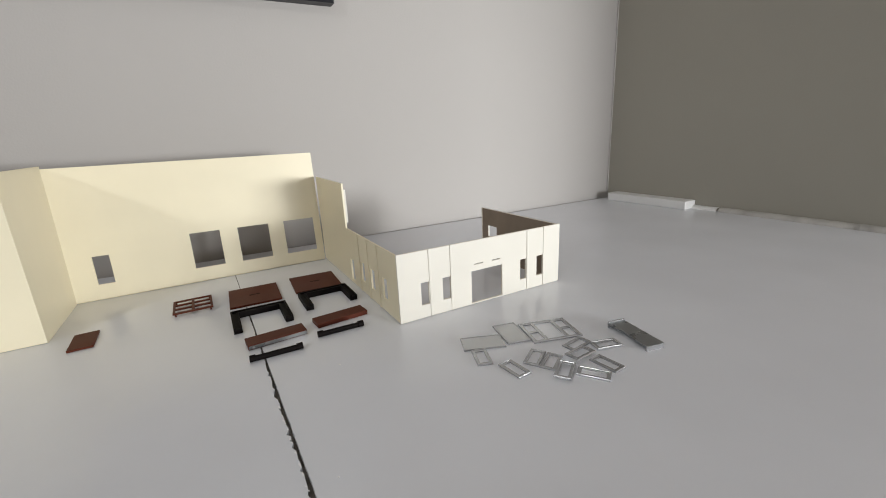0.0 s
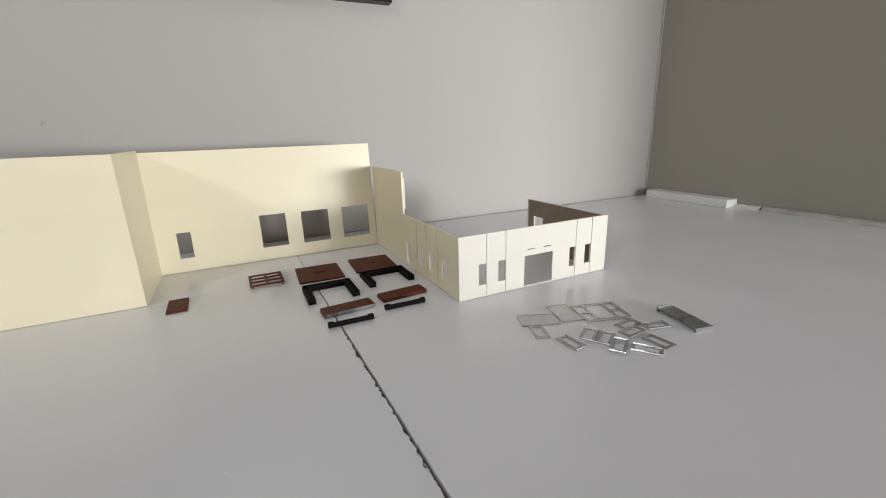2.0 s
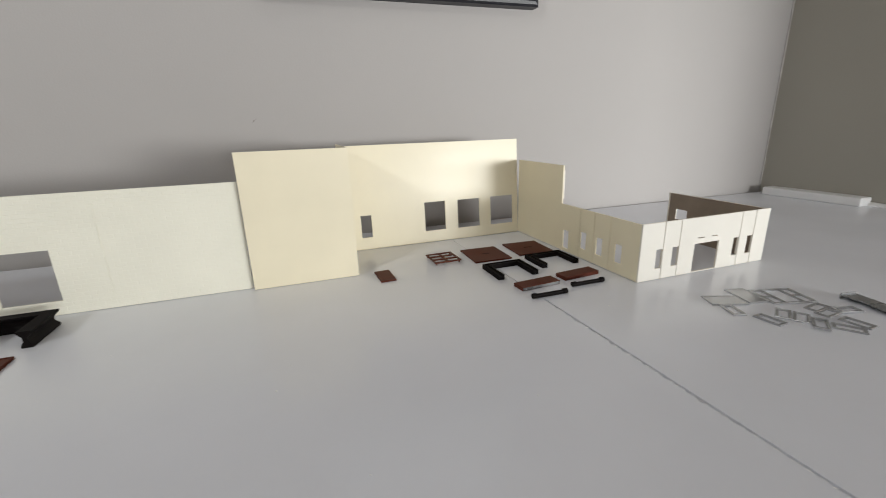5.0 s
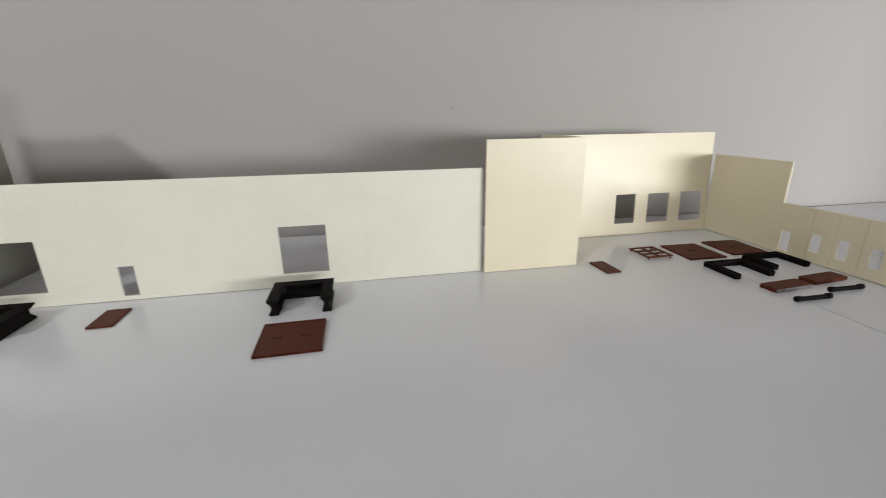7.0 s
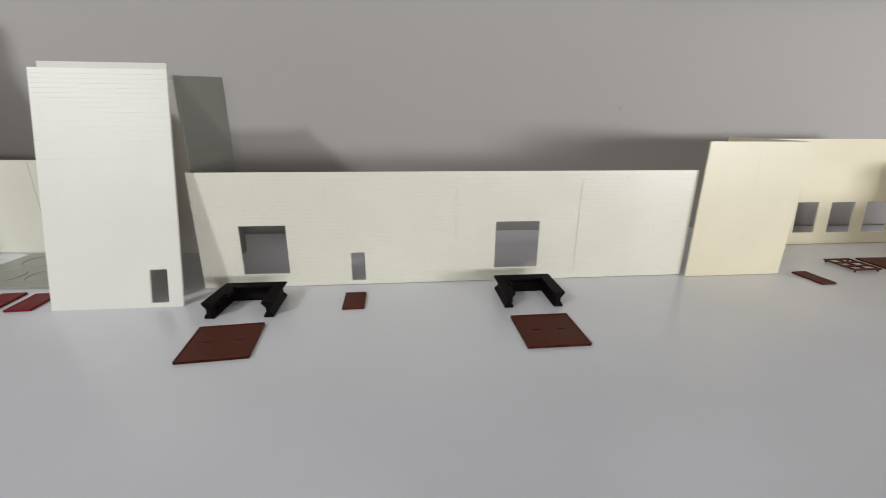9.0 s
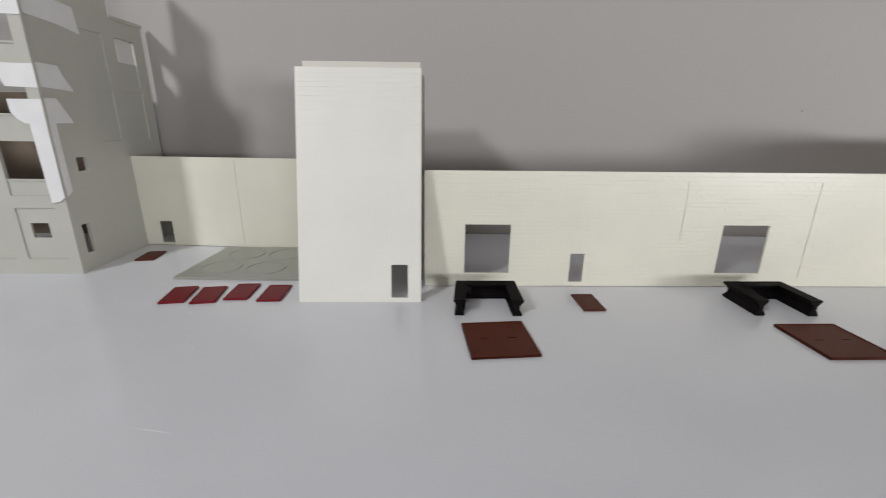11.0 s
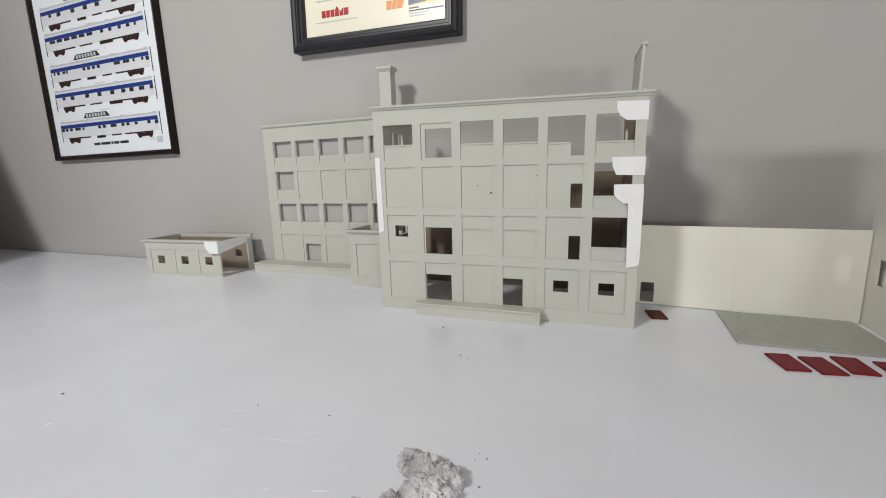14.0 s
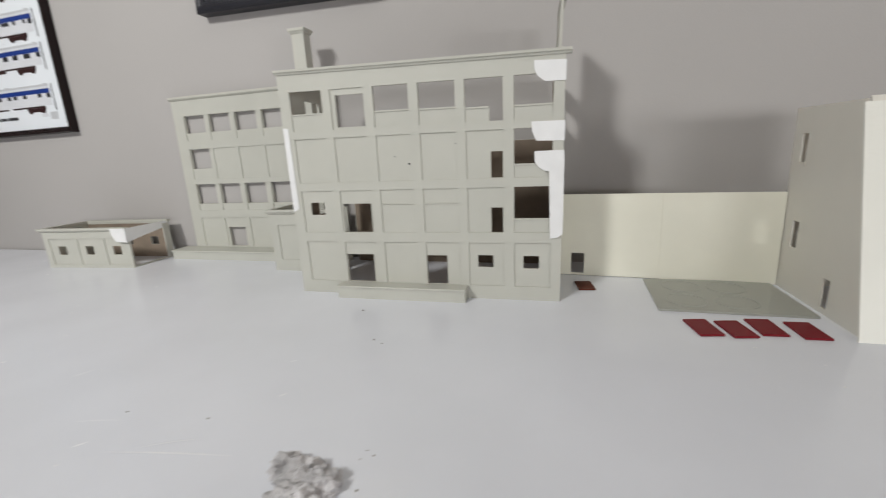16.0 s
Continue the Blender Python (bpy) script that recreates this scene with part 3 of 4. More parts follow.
# ---- loose brown and black parts on the bench ----
def dock_frame(name, x0, y0, x1, y1, h, wide, label, plain=False, splay=0.0):
    """A U-shaped canopy frame with a waisted moulding profile, open towards -y."""
    o = thing(name, pose(x0, y0, 0), label, "model part", "loose canopy frames")
    L, D, k = x1 - x0, y1 - y0, wide / 2
    prof = [(-k, h), (k, h), (k, h * 0.9), (k * 0.35, h * 0.62), (k * 0.35, h * 0.38), (k * 0.8, h * 0.12), (k * 0.8, 0), (-k * 0.8, 0), (-k * 0.8, h * 0.12), (-k * 0.35, h * 0.38), (-k * 0.35, h * 0.62), (-k, h * 0.9)]
    if plain:
        prof = [(-k, h), (-k * 0.5, h), (-k * 0.5, h * 0.7), (k * 0.5, h * 0.7), (k * 0.5, h), (k, h), (k, 0), (-k, 0)]
        part("channel", sweep([(k, 0.0), (k, D - k), (L - k, D - k), (L - k, 0)], prof), DARK, o)
        return o
    part("moulding", sweep([(k - splay, 0.001), (k, D - k), (L - k, D - k), (L - k, 0)], prof), DARK, o)
    part("corner_gusset", flat([(k * 1.7, D - k * 1.7), (k * 1.7, D * 0.45), (k * 2.6, D * 0.45), (k * 2.6, D * 0.62)], h * 0.8, h), DARK, o)
    part("broken_sprue", box(k * 1.3 - splay, D * 0.22, h * 0.1, k * 2.1 - splay, D * 0.34, h * 0.45), DARK, o)
    return o


dock_frame("canopy_frame", -0.411, 0.3185, -0.3645, 0.3565, 0.012, 0.0085, "black-brown plastic U-shaped canopy frame lying on the bench")
dock_frame("canopy_frame", -0.6245, 0.3185, -0.578, 0.3565, 0.012, 0.0085, "black-brown plastic U-shaped canopy frame lying on the bench", splay=0.003)
dock_frame("canopy_frame", -0.0235, 0.304, 0.0175, 0.3395, 0.0046, 0.0058, "small black plastic U-shaped frame beside brown panels", True)
dock_frame("canopy_frame", 0.0295, 0.316, 0.071, 0.3495, 0.0046, 0.0058, "small black plastic U-shaped frame beside brown panels", True)


def roof_panel(cx, cy, w, h, turn, slots):
    o = thing("roof_panel", pose(cx, cy, 0, 0, 0, turn), "flat dark brown plastic roof panel with a raised rim" if slots else "flat dark brown plastic panel on the bench", "model part", "loose brown panels")
    holes = [(-w * 0.28, -0.002 * h, -w * 0.14, 0.02 * h), (w * 0.14, -0.002 * h, w * 0.28, 0.02 * h)] if slots else []
    part("plate", slab(w, h, 0.0016, holes, -w / 2, -h / 2), BROWN, o, m=pose(0, 0, 0.0017, -90, 0, 0) @ Matrix.Scale(-1, 4, (0, 0, 1)))
    if not slots:
        # raised dark box stands for a slot, whose shade is put into colour
        part("slot_mark", box(-0.0045, -0.0004, 0.00172, 0.0045, 0.0006, 0.0019), DARK, o)
        return o
    r = 0.0012
    ring = sweep([(-w / 2, -h / 2), (w / 2, -h / 2), (w / 2, h / 2), (-w / 2, h / 2)], [(0, 0.0001), (r, 0.0001), (r, 0.0019), (r * 0.7, 0.00215), (0.0002, 0.00215), (0, 0.0019)], closed=True)
    part("rim", ring, BROWN, o)
    return o


roof_panel(-0.389, 0.2822, 0.0415, 0.042, 0.5, True)
roof_panel(-0.6005, 0.2845, 0.0415, 0.0425, 4.5, True)
roof_panel(-0.002, 0.378, 0.0405, 0.0455, -2, False)
roof_panel(0.051, 0.3805, 0.0405, 0.0445, -3, False)


def small_panel(name, cx, cy, w, h, turn, mat, label, group, relief=True):
    o = thing(name, pose(cx, cy, 0, 0, 0, turn), label, "model part", group)
    part("plate", box(-w / 2, -h / 2, 0.0001, w / 2, h / 2, 0.0016, 0.0002), mat, o)
    if relief:
        part("rim", sweep([(-w / 2, -h / 2), (w / 2, -h / 2), (w / 2, h / 2), (-w / 2, h / 2)], [(0.0001, 0.0015), (0.0016, 0.0015), (0.0014, 0.0018), (0.0004, 0.0018)], closed=True), mat, o)
    return o


small_panel("door_leaf", -0.1165, 0.3557, 0.0145, 0.029, 2, BROWN, "small dark brown plastic door leaf on the bench", "loose brown doors", relief=False)
small_panel("door_leaf", -0.524, 0.3405, 0.0165, 0.029, 1, BROWN, "small dark brown plastic door leaf on the bench", "loose brown doors", relief=False)
small_panel("door_leaf", -0.923, 0.4505, 0.0168, 0.027, 8, BROWN, "small dark brown plastic door leaf by the low wall", "loose brown doors", relief=False)
for cx, cy, turn in ((-0.839, 0.3535, 9), (-0.816, 0.3535, 9), (-0.793, 0.36, 3), (-0.7667, 0.3575, 2)):
    small_panel("red_door", cx, cy, 0.018, 0.0305, turn, RED, "flat dark red plastic door leaf on the bench", "loose red doors")


def plank(cx, cy, turn, cut=True):
    o = thing("brown_plank", pose(cx, cy, 0, 0, 0, turn), "brown plastic plank with sheen coloured onto its front edge" if cut else "plain brown plastic plank lying on the bench", "model part", "loose brown planks")
    part("board", box(-0.0192, -0.0068, 0.0, 0.0192, 0.0068, 0.0034, 0.0003), BROWN, o)
    # reflection along the front edge, put into colour as a pale strip
    if cut:
        part("cut_edge", box(-0.0188, -0.0071, 0.0005, 0.0188, -0.00685, 0.0029), SILVER_DARK, o, "pale strip for the edge's sheen")


plank(0.0015, 0.2805, 4)
plank(0.048, 0.287, 5, cut=False)


def rod(cx, cy, turn):
    o = thing("black_rod", pose(cx, cy, 0, 0, 0, turn), "short black plastic rod with knobbed ends", "model part", "loose black rods")
    for name, x0, x1, r in (("bar", -0.0125, 0.0125, 0.0015), ("knob", -0.016, -0.0123, 0.0022), ("knob", 0.0123, 0.016, 0.0022)):
        bm = bmesh.new()
        bmesh.ops.create_cone(bm, cap_ends=True, segments=14, radius1=r, radius2=r, depth=x1 - x0, matrix=Matrix.Translation(((x0 + x1) / 2, 0, 0.0024)) @ Matrix.Rotation(radians(90), 4, "Y"))
        part(name, bm, DARK, o)
    part("flange", box(-0.0122, -0.0004, 0.0001, 0.0122, 0.0018, 0.0012), DARK, o)


rod(-0.002, 0.2555, -1)
rod(0.042, 0.2645, -1)

gr = thing("window_lattice", pose(-0.049, 0.3815, 0, 0, 0, 1), "small brown plastic window lattice of six panes", "model part")
part("lattice", slab(0.0285, 0.031, 0.0012, [(x0, z0, x0 + 0.0116, z0 + 0.0076) for x0 in (-0.0126, 0.001) for z0 in (-0.0137, -0.0041, 0.0056)], -0.01425, -0.0155), BROWN, gr, m=pose(0, 0, 0.0032, -90, 0, 0) @ Matrix.Scale(-1, 4, (0, 0, 1)))
for x in (-0.013, 0.0118):
    for y in (-0.0145, 0.0133):
        part("stub", box(x, y, 0, x + 0.0012, y + 0.0012, 0.0021), BROWN, gr)

# ---- loose silver-grey parts ----
def silver(name, cx, cy, w, h, turn, holes, label, z=0.0, tip=0.0):
    o = thing(name, pose(cx + 0.0005, cy + 0.0016, z, tip, 0, turn), label, "model part", "loose grey window parts")
    part("frame", slab(w, h, 0.0007, holes, -w / 2, -h / 2), SILVER, o, m=pose(0, 0, 0.0008, -90, 0, 0) @ Matrix.Scale(-1, 4, (0, 0, 1)))
    part("lip", sweep([(-w / 2, -h / 2), (w / 2, -h / 2), (w / 2, h / 2), (-w / 2, h / 2)], [(0.0001, 0.0007), (0.0010, 0.0007), (0.0008, 0.0011), (0.0003, 0.0011)], closed=True), SILVER, o)
    return o


silver("grey_door_blank", 0.113, 0.193, 0.0268, 0.0162, -22, (), "plain pale grey plastic panel among window frames")
silver("grey_door_blank", 0.1362, 0.193, 0.016, 0.0268, -14, (), "plain pale grey plastic panel among window frames")
silver("grey_storefront", 0.1598, 0.182, 0.034, 0.0272, -17, [(-0.0145, 0.0008, -0.0085, 0.0112), (-0.0145, -0.0112, -0.0085, -0.0012), (-0.0062, -0.0112, 0.0062, 0.0112), (0.0085, 0.0008, 0.0145, 0.0112), (0.0085, -0.0112, 0.0145, -0.0012)], "grey plastic shopfront frame with five openings")
for cx, cy, turn, z, tip in ((0.1605, 0.1585, 97, 0, 0), (0.1745, 0.148, 76, 0.0003, 2), (0.1025, 0.1788, -20, 0, 0), (0.1105, 0.158, 4, 0, 0), (0.128, 0.1608, -57, 0, 0), (0.133, 0.1522, -59, 0, 0),
                             (0.1505, 0.1468, 98, 0.0025, 3), (0.1315, 0.1402, -55, 0.0012, 0), (0.1572, 0.133, 5, 0, 0), (0.1432, 0.1302, 34, 0, 0)):
    silver("window_frame", cx, cy, 0.0094, 0.0176, turn, [(-0.0027, -0.0066, 0.0027, 0.0066)], "small grey plastic window frame lying loose", z, tip)
cn = thing("grey_canopy", pose(0.1975, 0.1465, 0, 0, 0, -12), "grey plastic canopy channel, its top plate toned darker", "model part", "loose grey window parts")
# top plate in a darker copy of the silver: shade put into its colour
part("top_plate", slab(0.0127, 0.035, 0.0008, [(-0.0064, -0.006, -0.0052, 0.004), (-0.0064, -0.0125, -0.0048, -0.0105)], -0.00635, -0.0175), SILVER_DARK, cn, m=pose(0, 0, 0.0034, -90, 0, 0) @ Matrix.Scale(-1, 4, (0, 0, 1)))
part("end_flange", box(-0.0063, -0.0174, 0, 0.0063, -0.0162, 0.0025), SILVER, cn)
part("end_flange", box(-0.0063, 0.0166, 0, 0.0063, 0.0174, 0.0044), SILVER, cn)
part("side_flange", box(0.0051, -0.016, 0, 0.0063, 0.016, 0.0025), SILVER, cn)

# ---- grey roof sheet with moulded rings ----
rs = thing("roof_sheet", pose(-0.8635, 0.388, 0), "thin grey plastic roof sheet with moulded rings on the bench", "model part")
part("sheet", flat([(-0.0005, 0.0), (0.119, -0.003), (0.1195, 0.0895), (0.003, 0.0895)], 0.0001, 0.0021), SHEET, rs)
for x, y in ((0.028, 0.0255), (0.069, 0.0245), (0.034, 0.066), (0.074, 0.0655)):
    bm = bmesh.new()
    n = 40
    rings = [[bm.verts.new((x + r * math.cos(2 * math.pi * i / n), y + r * math.sin(2 * math.pi * i / n), z)) for i in range(n)] for r, z in ((0.0163, 0.0021), (0.0167, 0.00265), (0.0173, 0.00265), (0.0177, 0.0021))]
    for p, q in zip(rings, rings[1:]):
        for i in range(n):
            bm.faces.new([p[i], p[(i + 1) % n], q[(i + 1) % n], q[i]])
    part("ring", bm, SHEET, rs)

# ---- lump of plaster on the bench ----
lump = thing("plaster_lump", pose(-1.0735, 0.139, 0), "rough grey lump of dried plaster stuck to the bench", "plaster lump")
for x, y, r, h in ((-0.008, 0.011, 0.0092, 0.009), (0.002, 0.007, 0.012, 0.010), (0.013, 0.002, 0.0122, 0.010), (0.009, -0.012, 0.0160, 0.012), (0.018, -0.017, 0.0092, 0.009), (-0.004, -0.023, 0.0095, 0.009), (-0.023, -0.031, 0.0085, 0.007), (0.008, -0.034, 0.0175, 0.012), (-0.011, -0.038, 0.0115, 0.009)):
    bm = bmesh.new()
    r0 = bmesh.ops.create_icosphere(bm, subdivisions=5, radius=1.0)
    for v in r0["verts"]:
        d = v.co.normalized()
        p = Vector((x + d.x * r * 0.94, y + d.y * r * 0.94, d.z * h))
        bump = 0.0027 * noise.fractal(p * 190, 0.9, 2.0, 5) + 0.002 * abs(noise.noise(p * 420)) - 0.0009
        v.co = p + d * bump
        v.co.z = max(v.co.z, -0.0004)
    part("clod", bm, PLASTER, lump)

# ---- pictures on the wall ----
def picture(name, x0, x1, z0, z1, border, depth, frame_mat, paper_mat, label, fit_tilt=0.0):
    """A framed print, its back on the room wall; local x along the wall, y out of the wall towards the wall side."""
    o = thing(name, pose(x0, wall_y(x0) - 0.0005, z0, 0, fit_tilt, WALL_TURN), label, "framed picture")
    L, H = x1 - x0, z1 - z0
    prof = [(0, 0), (0, depth * 0.8), (border * 0.12, depth * 0.95), (border * 0.3, depth), (border * 0.45, depth * 0.93), (border * 0.5, depth * 0.86), (border * 0.62, depth * 0.86), (border * 0.7, depth * 0.72), (border * 0.86, depth * 0.72), (border, depth * 0.55), (border, 0)]
    fr = part("frame", sweep([(0, 0), (L, 0), (L, H), (0, H)], prof, closed=True), frame_mat, o, m=pose(0, 0, 0, 90, 0, 0))
    part("backing", box(border * 0.8, -depth * 0.42, border * 0.8, L - border * 0.8, -0.001, H - border * 0.8), paper_mat, o)
    return o, -depth * 0.42 - 0.0002


def print_box(parent, name, y, x0, z0, x1, z1, mat, label=""):
    part(name, box(x0, y - 0.0002, z0, x1, y, z1), mat, parent, label)


po, PY = picture("train_poster", -2.1312, -1.754, 0.2135, 0.86, 0.0098, 0.0145, FRAME_BROWN, PAPER, "dark-framed white poster of silver and blue railway coaches in profile")
PW = 0.3772
BANDS = (0.0708, 0.1355, 0.187, 0.2495, 0.2995, 0.362, 0.413, 0.475, 0.526, 0.588)
# where the windows of each printed coach start, and how wide they are, in hundredths of its length
GLAZING = [
    [(1, 3), (5, 3), (10, 3), (16, 6), (24, 2), (41, 3), (46, 3), (54, 6), (65, 3), (70, 3), (78, 3), (90, 3), (97, 3)],
    [(8, 3), (17, 4), (33, 4), (46, 4), (59, 4), (70, 4), (78, 4), (87, 5), (97, 3)],
    [(3, 2), (7, 3), (13, 3), (17, 2), (35, 3), (40, 3), (45, 3), (50, 3), (67, 6), (76, 6), (85, 2), (93, 2), (97, 3)],
    [(5, 6), (13, 6), (21, 6), (29, 6), (37, 6), (45, 6), (59, 3), (67, 3), (76, 3), (84, 3), (91, 2)],
    [(9, 3), (18, 4), (33, 4), (46, 4), (58, 4), (74, 5), (88, 5), (97, 3)],
]
X0, X1 = 0.0301, 0.3386
for i, zb in enumerate(BANDS):
    coach = part("printed_coach", box(X0, PY - 0.0002, zb - 0.0235, X1, PY, zb + 0.0105), INK_PALE, po, "printed side view of a silver coach with a blue band")
    print_box(coach, "roof_line", PY - 0.0003, X0, zb + 0.0075, X1, zb + 0.0107, INK_GREY)
    print_box(coach, "blue_band", PY - 0.0003, X0, zb - 0.0035, X1, zb + 0.0037, BLUE)
    for u, w in GLAZING[i % 5]:
        a0 = X0 + (X1 - X0) * u / 100
        deep = 0.0112 if w in (4, 5) or u == 97 else 0.0095
        print_box(coach, "printed_window", PY - 0.0003, a0, zb - deep, min(a0 + (X1 - X0) * w / 100, X1), zb - 0.0039, INK_DARK)
    for bx, bw, arm in ((X0 + 0.022, 0.04, 0.035), (X1 - 0.066, 0.048, -0.035)):
        lo, hi = min(bx, bx + arm), max(bx + bw, bx + bw + arm)
        print_box(coach, "printed_underframe", PY - 0.0001, lo, zb - 0.0262, hi, zb - 0.0237, INK_BROWN)
        part("printed_bogie", prism([(bx, zb - 0.0264), (bx + bw, zb - 0.0264), (bx + bw - 0.002, zb - 0.031), (bx + bw - 0.005, zb - 0.0355), (bx + bw - 0.012, zb - 0.0355), (bx + bw - 0.015, zb - 0.033), (bx + 0.015, zb - 0.033), (bx + 0.012, zb - 0.0355), (bx + 0.005, zb - 0.0355), (bx + 0.002, zb - 0.031)], PY - 0.0003, PY - 0.0001), INK_BROWN, coach)
    if i % 2:
        print_box(coach, "printed_underframe", PY - 0.0001, X0 + 0.112, zb - 0.026, X0 + 0.152, zb - 0.0237, INK_BROWN)
        print_box(coach, "printed_underframe", PY - 0.0001, X0 + 0.175, zb - 0.03, X0 + 0.215, zb - 0.0237, INK_BROWN)
    else:
        print_box(coach, "printed_underframe", PY - 0.0001, X0 + 0.118, zb - 0.0285, X0 + 0.146, zb - 0.0237, INK_BROWN)
        print_box(coach, "printed_underframe", PY - 0.0001, X0 + 0.166, zb - 0.0262, X0 + 0.196, zb - 0.0237, INK_BROWN)
    for u in (0.004, 0.09, 0.2, 0.296):
        print_box(coach, "roof_vent", PY - 0.0001, X0 + u, zb + 0.0107, X0 + u + 0.009, zb + 0.0123, INK_GREY)
    print_box(coach, "printed_end_line", PY - 0.0003, X0 - 0.0005, zb - 0.032, X0 + 0.0015, zb - 0.004, INK_DARK)
    print_box(po, "printed_end_view", PY - 0.0001, X1 + 0.005, zb - 0.032, X1 + 0.0072, zb + 0.011, INK_DARK)
    print_box(po, "caption_bar", PY - 0.0001, PW / 2 - 0.018, zb - 0.0385, PW / 2 + 0.012, zb - 0.0371, INK_GREY)
    if i % 2 == 0:
        cx = 0.1566
        dome = part("printed_dome", prism([(cx - 0.043, zb + 0.0137), (cx + 0.043, zb + 0.0137), (cx + 0.034, zb + 0.0232), (cx - 0.034, zb + 0.0232)], PY - 0.0002, PY), INK_DARK, po, "printed glazed dome")
        for q in range(7):
            print_box(dome, "printed_pane", PY - 0.0003, cx - 0.0325 + q * 0.0094, zb + 0.0152, cx - 0.0265 + q * 0.0094, zb + 0.0215, INK_GREY)
x = 0.134
for w in (0.023, 0.033, 0.009, 0.019, 0.029):
    print_box(po, "title_bar", PY - 0.0001, x, 0.0278, x + w - 0.003, 0.0328, INK_DARK)
    x += w
print_box(po, "emblem", PY - 0.0001, 0.3276, 0.024, 0.3446, 0.036, INK_GREY)
print_box(po, "emblem", PY - 0.0001, 0.3076, 0.029, 0.3236, 0.0345, INK_PALE)

# turned by fit_tilt so its corners line up in the camera's view
ad_frame, AY = picture("advert_print", -1.4485, -1.1715, 0.3555, 0.69, 0.0215, 0.021, FRAME, CREAM_PAPER, "black moulded frame with a cream printed advertisement", fit_tilt=1.4)
ad = part("print_sheet", box(0.0105, AY + 0.00002, 0.022, 0.248, AY + 0.00015, 0.32), CREAM_PAPER, ad_frame, m=pose(0.0061, 0, -0.0045))
part("logo_shape", prism([(0.0455, 0.0515), (0.0935, 0.0515), (0.0935, 0.0615), (0.083, 0.0615), (0.080, 0.0575), (0.073, 0.0655), (0.0705, 0.0615), (0.0455, 0.0615)], AY - 0.0002, AY), INK_RED, ad, "plain red logo shape")
for q in range(5):
    part("logo_gap", box(0.053 + q * 0.008, AY - 0.0005, 0.0515, 0.0537 + q * 0.008, AY - 0.0002, 0.0615), CREAM_PAPER, ad)
part("logo_shape", prism([(0.158, 0.0488), (0.183, 0.0488), (0.1868, 0.0605), (0.1575, 0.0605)], AY - 0.0002, AY), INK_ORANGE, ad, "plain orange logo shape")
for q in range(2):
    part("logo_gap", prism([(0.1655 + q * 0.008, 0.0488), (0.1663 + q * 0.008, 0.0488), (0.1683 + q * 0.008, 0.0605), (0.1675 + q * 0.008, 0.0605)], AY - 0.0005, AY - 0.0002), CREAM_PAPER, ad)
print_box(ad, "caption_bar", AY, 0.034, 0.0445, 0.108, 0.046, INK_GREY)
for q in range(9):
    print_box(ad, "text_bar", AY, 0.036, 0.0745 + q * 0.0078, 0.089 - 0.007 * (q % 3), 0.0765 + q * 0.0078, INK_GREY)
pic = part("printed_picture", box(0.193, AY - 0.0002, 0.0505, 0.2483, AY, 0.125), INK_YELLOW, ad, "yellow and blue printed picture")
part("printed_train", prism([(0.193, 0.0505), (0.2483, 0.056), (0.2483, 0.0655), (0.228, 0.0685), (0.201, 0.0665), (0.193, 0.062)], AY - 0.0004, AY - 0.00025), INK_NAVY, pic)
for q, (x0, x1) in enumerate(((0.194, 0.209), (0.194, 0.246), (0.194, 0.224), (0.194, 0.219))):
    print_box(ad, "text_bar", AY, x0, 0.0457 - q * 0.0035, x1, 0.0475 - q * 0.0035, INK_DARK if q < 2 else INK_GREY)

third, TY = picture("black_picture", -0.21, 0.142, 0.2805, 0.72, 0.02, 0.018, FRAME, PAPER, "black-framed picture with a silver inner line")
part("silver_line", sweep([(0.012, 0.012), (0.34, 0.012), (0.34, 0.42), (0.012, 0.42)], [(0, 0.0165), (0.0015, 0.0165), (0.0015, 0.0175), (0, 0.0175)], closed=True), SILVER_TRIM, third, m=pose(0, 0, 0, 90, 0, 0))

picture("black_picture", -0.769, -0.46, 0.3435, 0.75, 0.02, 0.018, FRAME, PAPER, "black-framed picture hung high above the model tower")

# ---- dust, scratches and specks ----
rng = random.Random(11)
marks = bmesh.new()
for _ in range(45):
    x, y = rng.uniform(-1.9, 0.5), rng.uniform(0.1, 0.5)
    r = rng.uniform(0.0003, 0.0008)
    bmesh.ops.create_cone(marks, cap_ends=True, segments=6, radius1=r, radius2=r * 0.5, depth=0.0003, matrix=Matrix.Translation((x, y, 0.0002)))
dust = part("dust_specks", marks, WHITE)
tagged(dust, "white plastic dust specks scattered on the bench", "dust", kind="stuff")


SCUFF = material("pale_scuff", (0.86, 0.86, 0.87), 0.5, vary=0.05)
SPECK = material("grey_brown_speck", (0.26, 0.24, 0.22), 0.8, vary=0.2, scale=300)


def scratch(bm, x0, y0, x1, y1, wide, bow):
    """A slightly bowed sliver that tapers to both ends."""
    a, d = Vector((x0, y0)), Vector((x1 - x0, y1 - y0))
    n = Vector((-d.y, d.x)).normalized()
    pts = []
    for q in range(9):
        u = q / 8
        p = a + d * u + n * bow * 4 * u * (1 - u)
        k = n * wide * 0.5 * math.sin(math.pi * min(max(u, 0.04), 0.96))
        pts.append((bm.verts.new((p.x - k.x, p.y - k.y, 0.00012)), bm.verts.new((p.x + k.x, p.y + k.y, 0.00012))))
    for (p, q), (s, t) in zip(pts, pts[1:]):
        bm.faces.new([p, s, t, q])


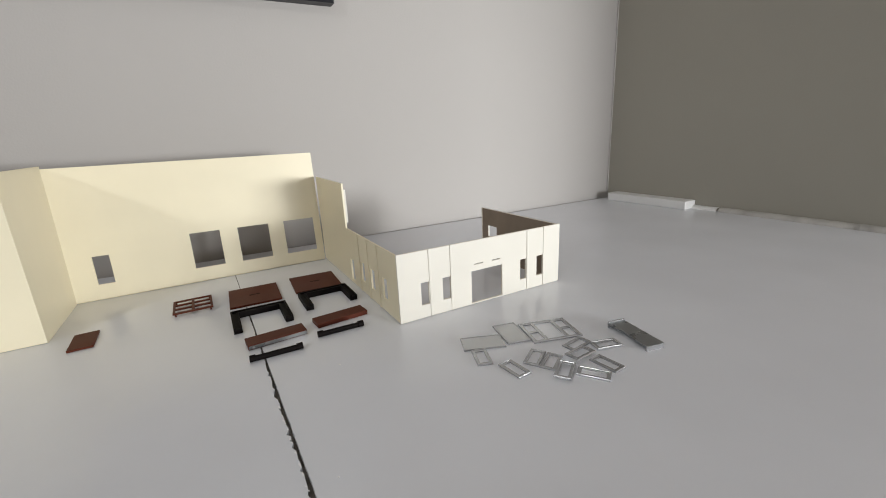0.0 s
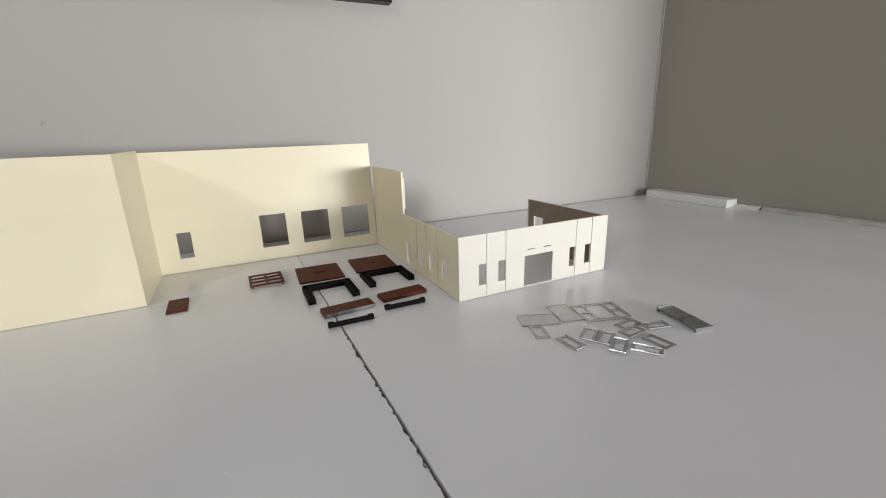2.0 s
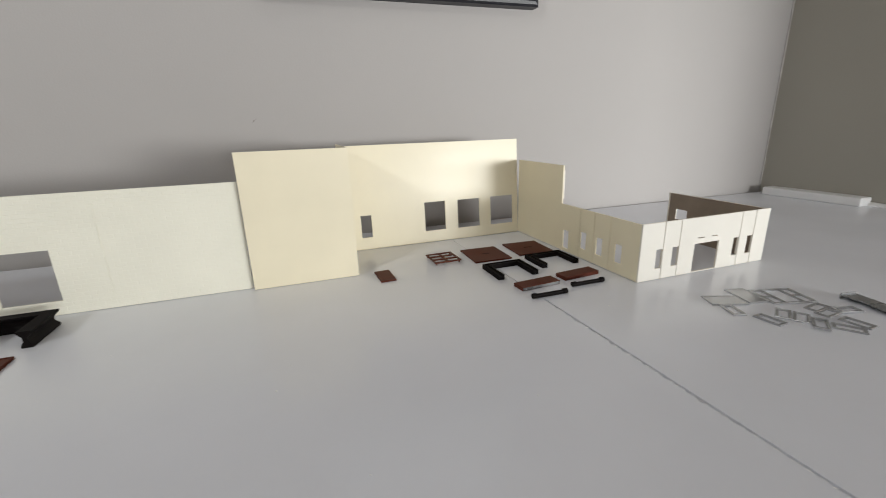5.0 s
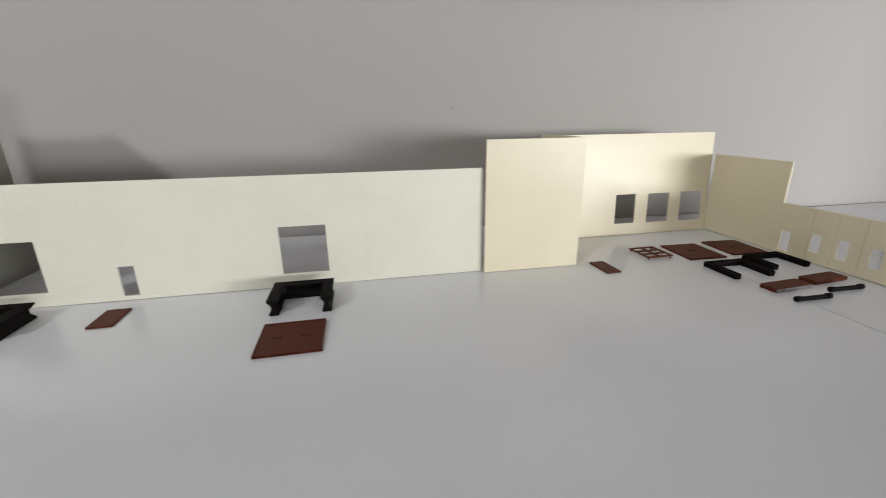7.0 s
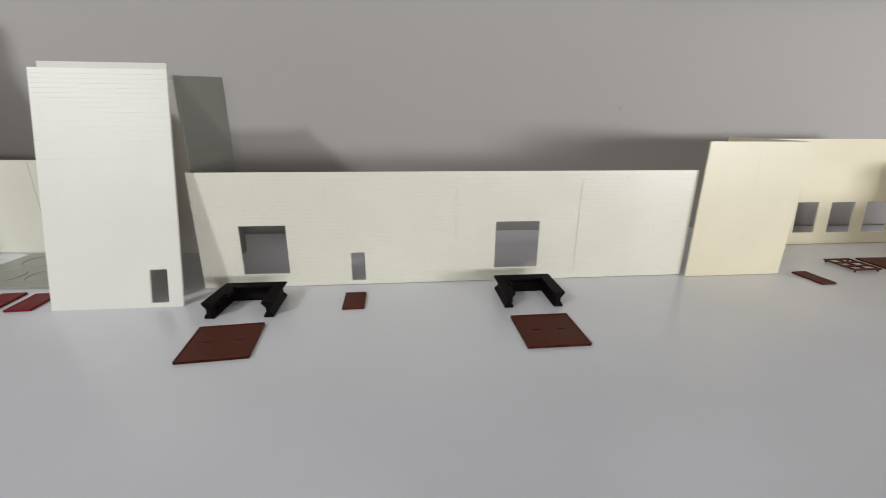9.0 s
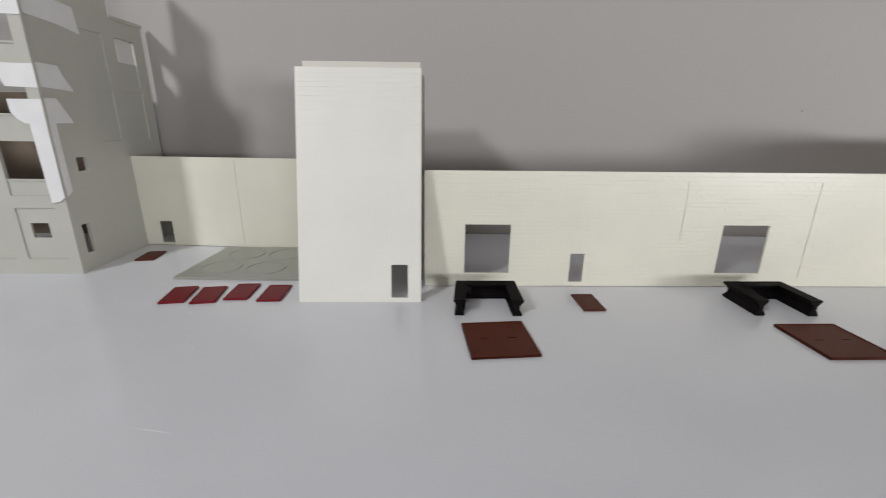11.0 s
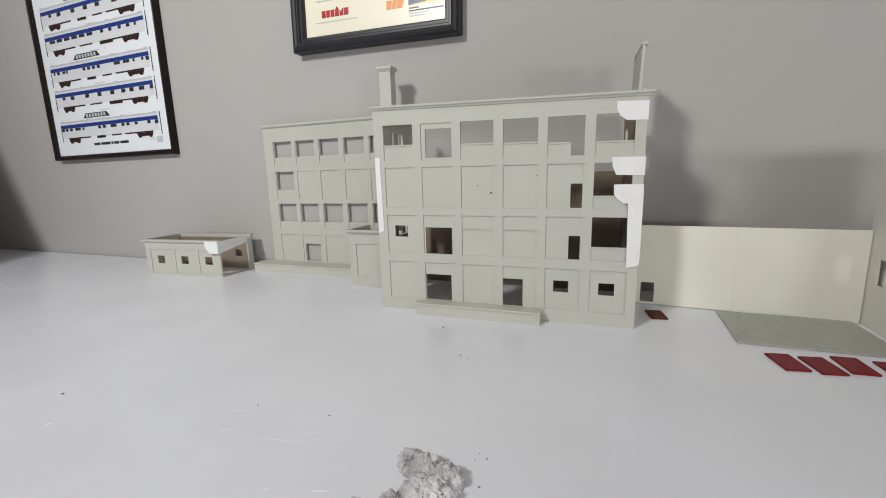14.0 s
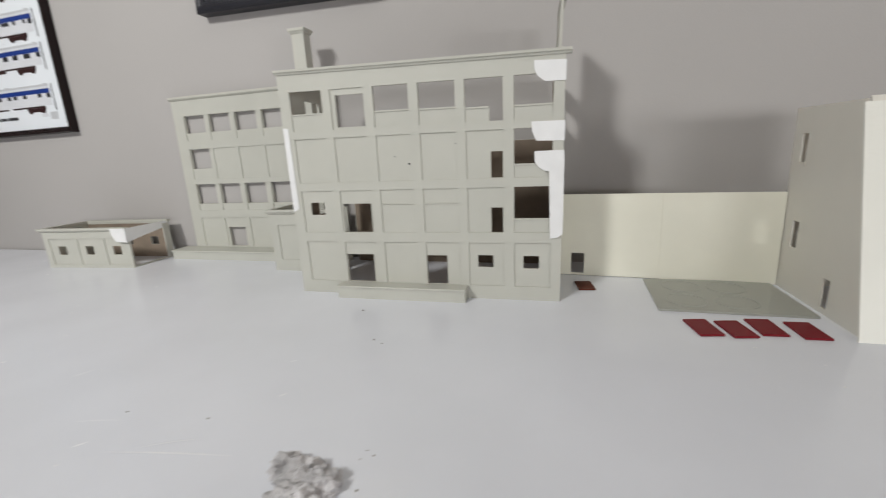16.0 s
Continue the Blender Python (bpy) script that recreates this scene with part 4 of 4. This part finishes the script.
scuffs = bmesh.new()
for mark in ((-1.192, 0.141, -1.118, 0.1525, 0.0007, 0.0008), (-1.176, 0.147, -1.146, 0.1605, 0.0004, 0.001), (-1.125, 0.115, -1.114, 0.1185, 0.0011, 0.0003), (-1.126, 0.105, -1.118, 0.1065, 0.001, -0.0004),
             (-1.214, 0.140, -1.209, 0.146, 0.0009, 0.0), (-1.338, 0.110, -1.334, 0.112, 0.0014, 0.0), (-1.150, 0.107, -1.146, 0.112, 0.0007, 0.0), (-1.302, 0.198, -1.294, 0.213, 0.0004, 0.0005),
             (-0.775, 0.207, -0.754, 0.203, 0.0006, 0.0004), (-1.128, 0.205, -1.124, 0.210, 0.0006, 0.0), (-1.148, 0.248, -1.144, 0.251, 0.0008, 0.0), (-1.24, 0.158, -1.21, 0.1655, 0.0003, 0.0006),
             (-2.195, 0.500, -2.189, 0.501, 0.004, 0.0), (-2.179, 0.503, -2.173, 0.504, 0.005, 0.0), (-2.176, 0.523, -2.168, 0.525, 0.005, 0.0), (-1.945, 0.338, -1.922, 0.345, 0.004, 0.0)):
    scratch(scuffs, *mark)
rng = random.Random(5)
y = 0.2
while y > -0.05:
    x = seam_x(y) - 0.0006
    scratch(scuffs, x - rng.uniform(0.0002, 0.0012), y, x, y - rng.uniform(0.001, 0.0035), rng.uniform(0.0004, 0.001), 0.0)
    y -= rng.uniform(0.002, 0.008)
tagged(part("scratch_marks", scuffs, SCUFF), "fine pale scratches and scuffs in the bench paint", "scratches", kind="stuff")
specks = bmesh.new()
rng = random.Random(8)
spots = [(-1.375, 0.14, 0.0011), (-1.137, 0.353, 0.0011), (-1.156, 0.177, 0.0008), (-1.214, 0.173, 0.0007), (-1.099, 0.293, 0.001), (-1.09, 0.288, 0.0007)]
spots += [(-1.043 + rng.uniform(-0.012, 0.016), 0.142 + rng.uniform(-0.02, 0.03), rng.uniform(0.0004, 0.0011)) for _ in range(7)]
for x, y, r in spots:
    bmesh.ops.create_icosphere(specks, subdivisions=1, radius=r, matrix=Matrix.Translation((x, y, r * 0.4)) @ Matrix.Diagonal((1, 1, 0.6, 1)))
tagged(part("crumbs", specks, SPECK), "grey-brown plaster crumbs and dirt specks on the bench", "crumbs", kind="stuff")

smudge = bmesh.new()
for x, z, r in ((-0.223, 0.1473, 0.0011), (-0.2205, 0.149, 0.0006), (-0.2245, 0.1455, 0.0005)):
    bmesh.ops.create_icosphere(smudge, subdivisions=1, radius=r, matrix=Matrix.Translation((x, wall_y(x) - 0.0001, z)) @ Matrix.Diagonal((1, 0.2, 1, 1)))
tagged(part("wall_smudge", smudge, SPECK), "small grey smudge on the room wall", "smudge", kind="stuff")
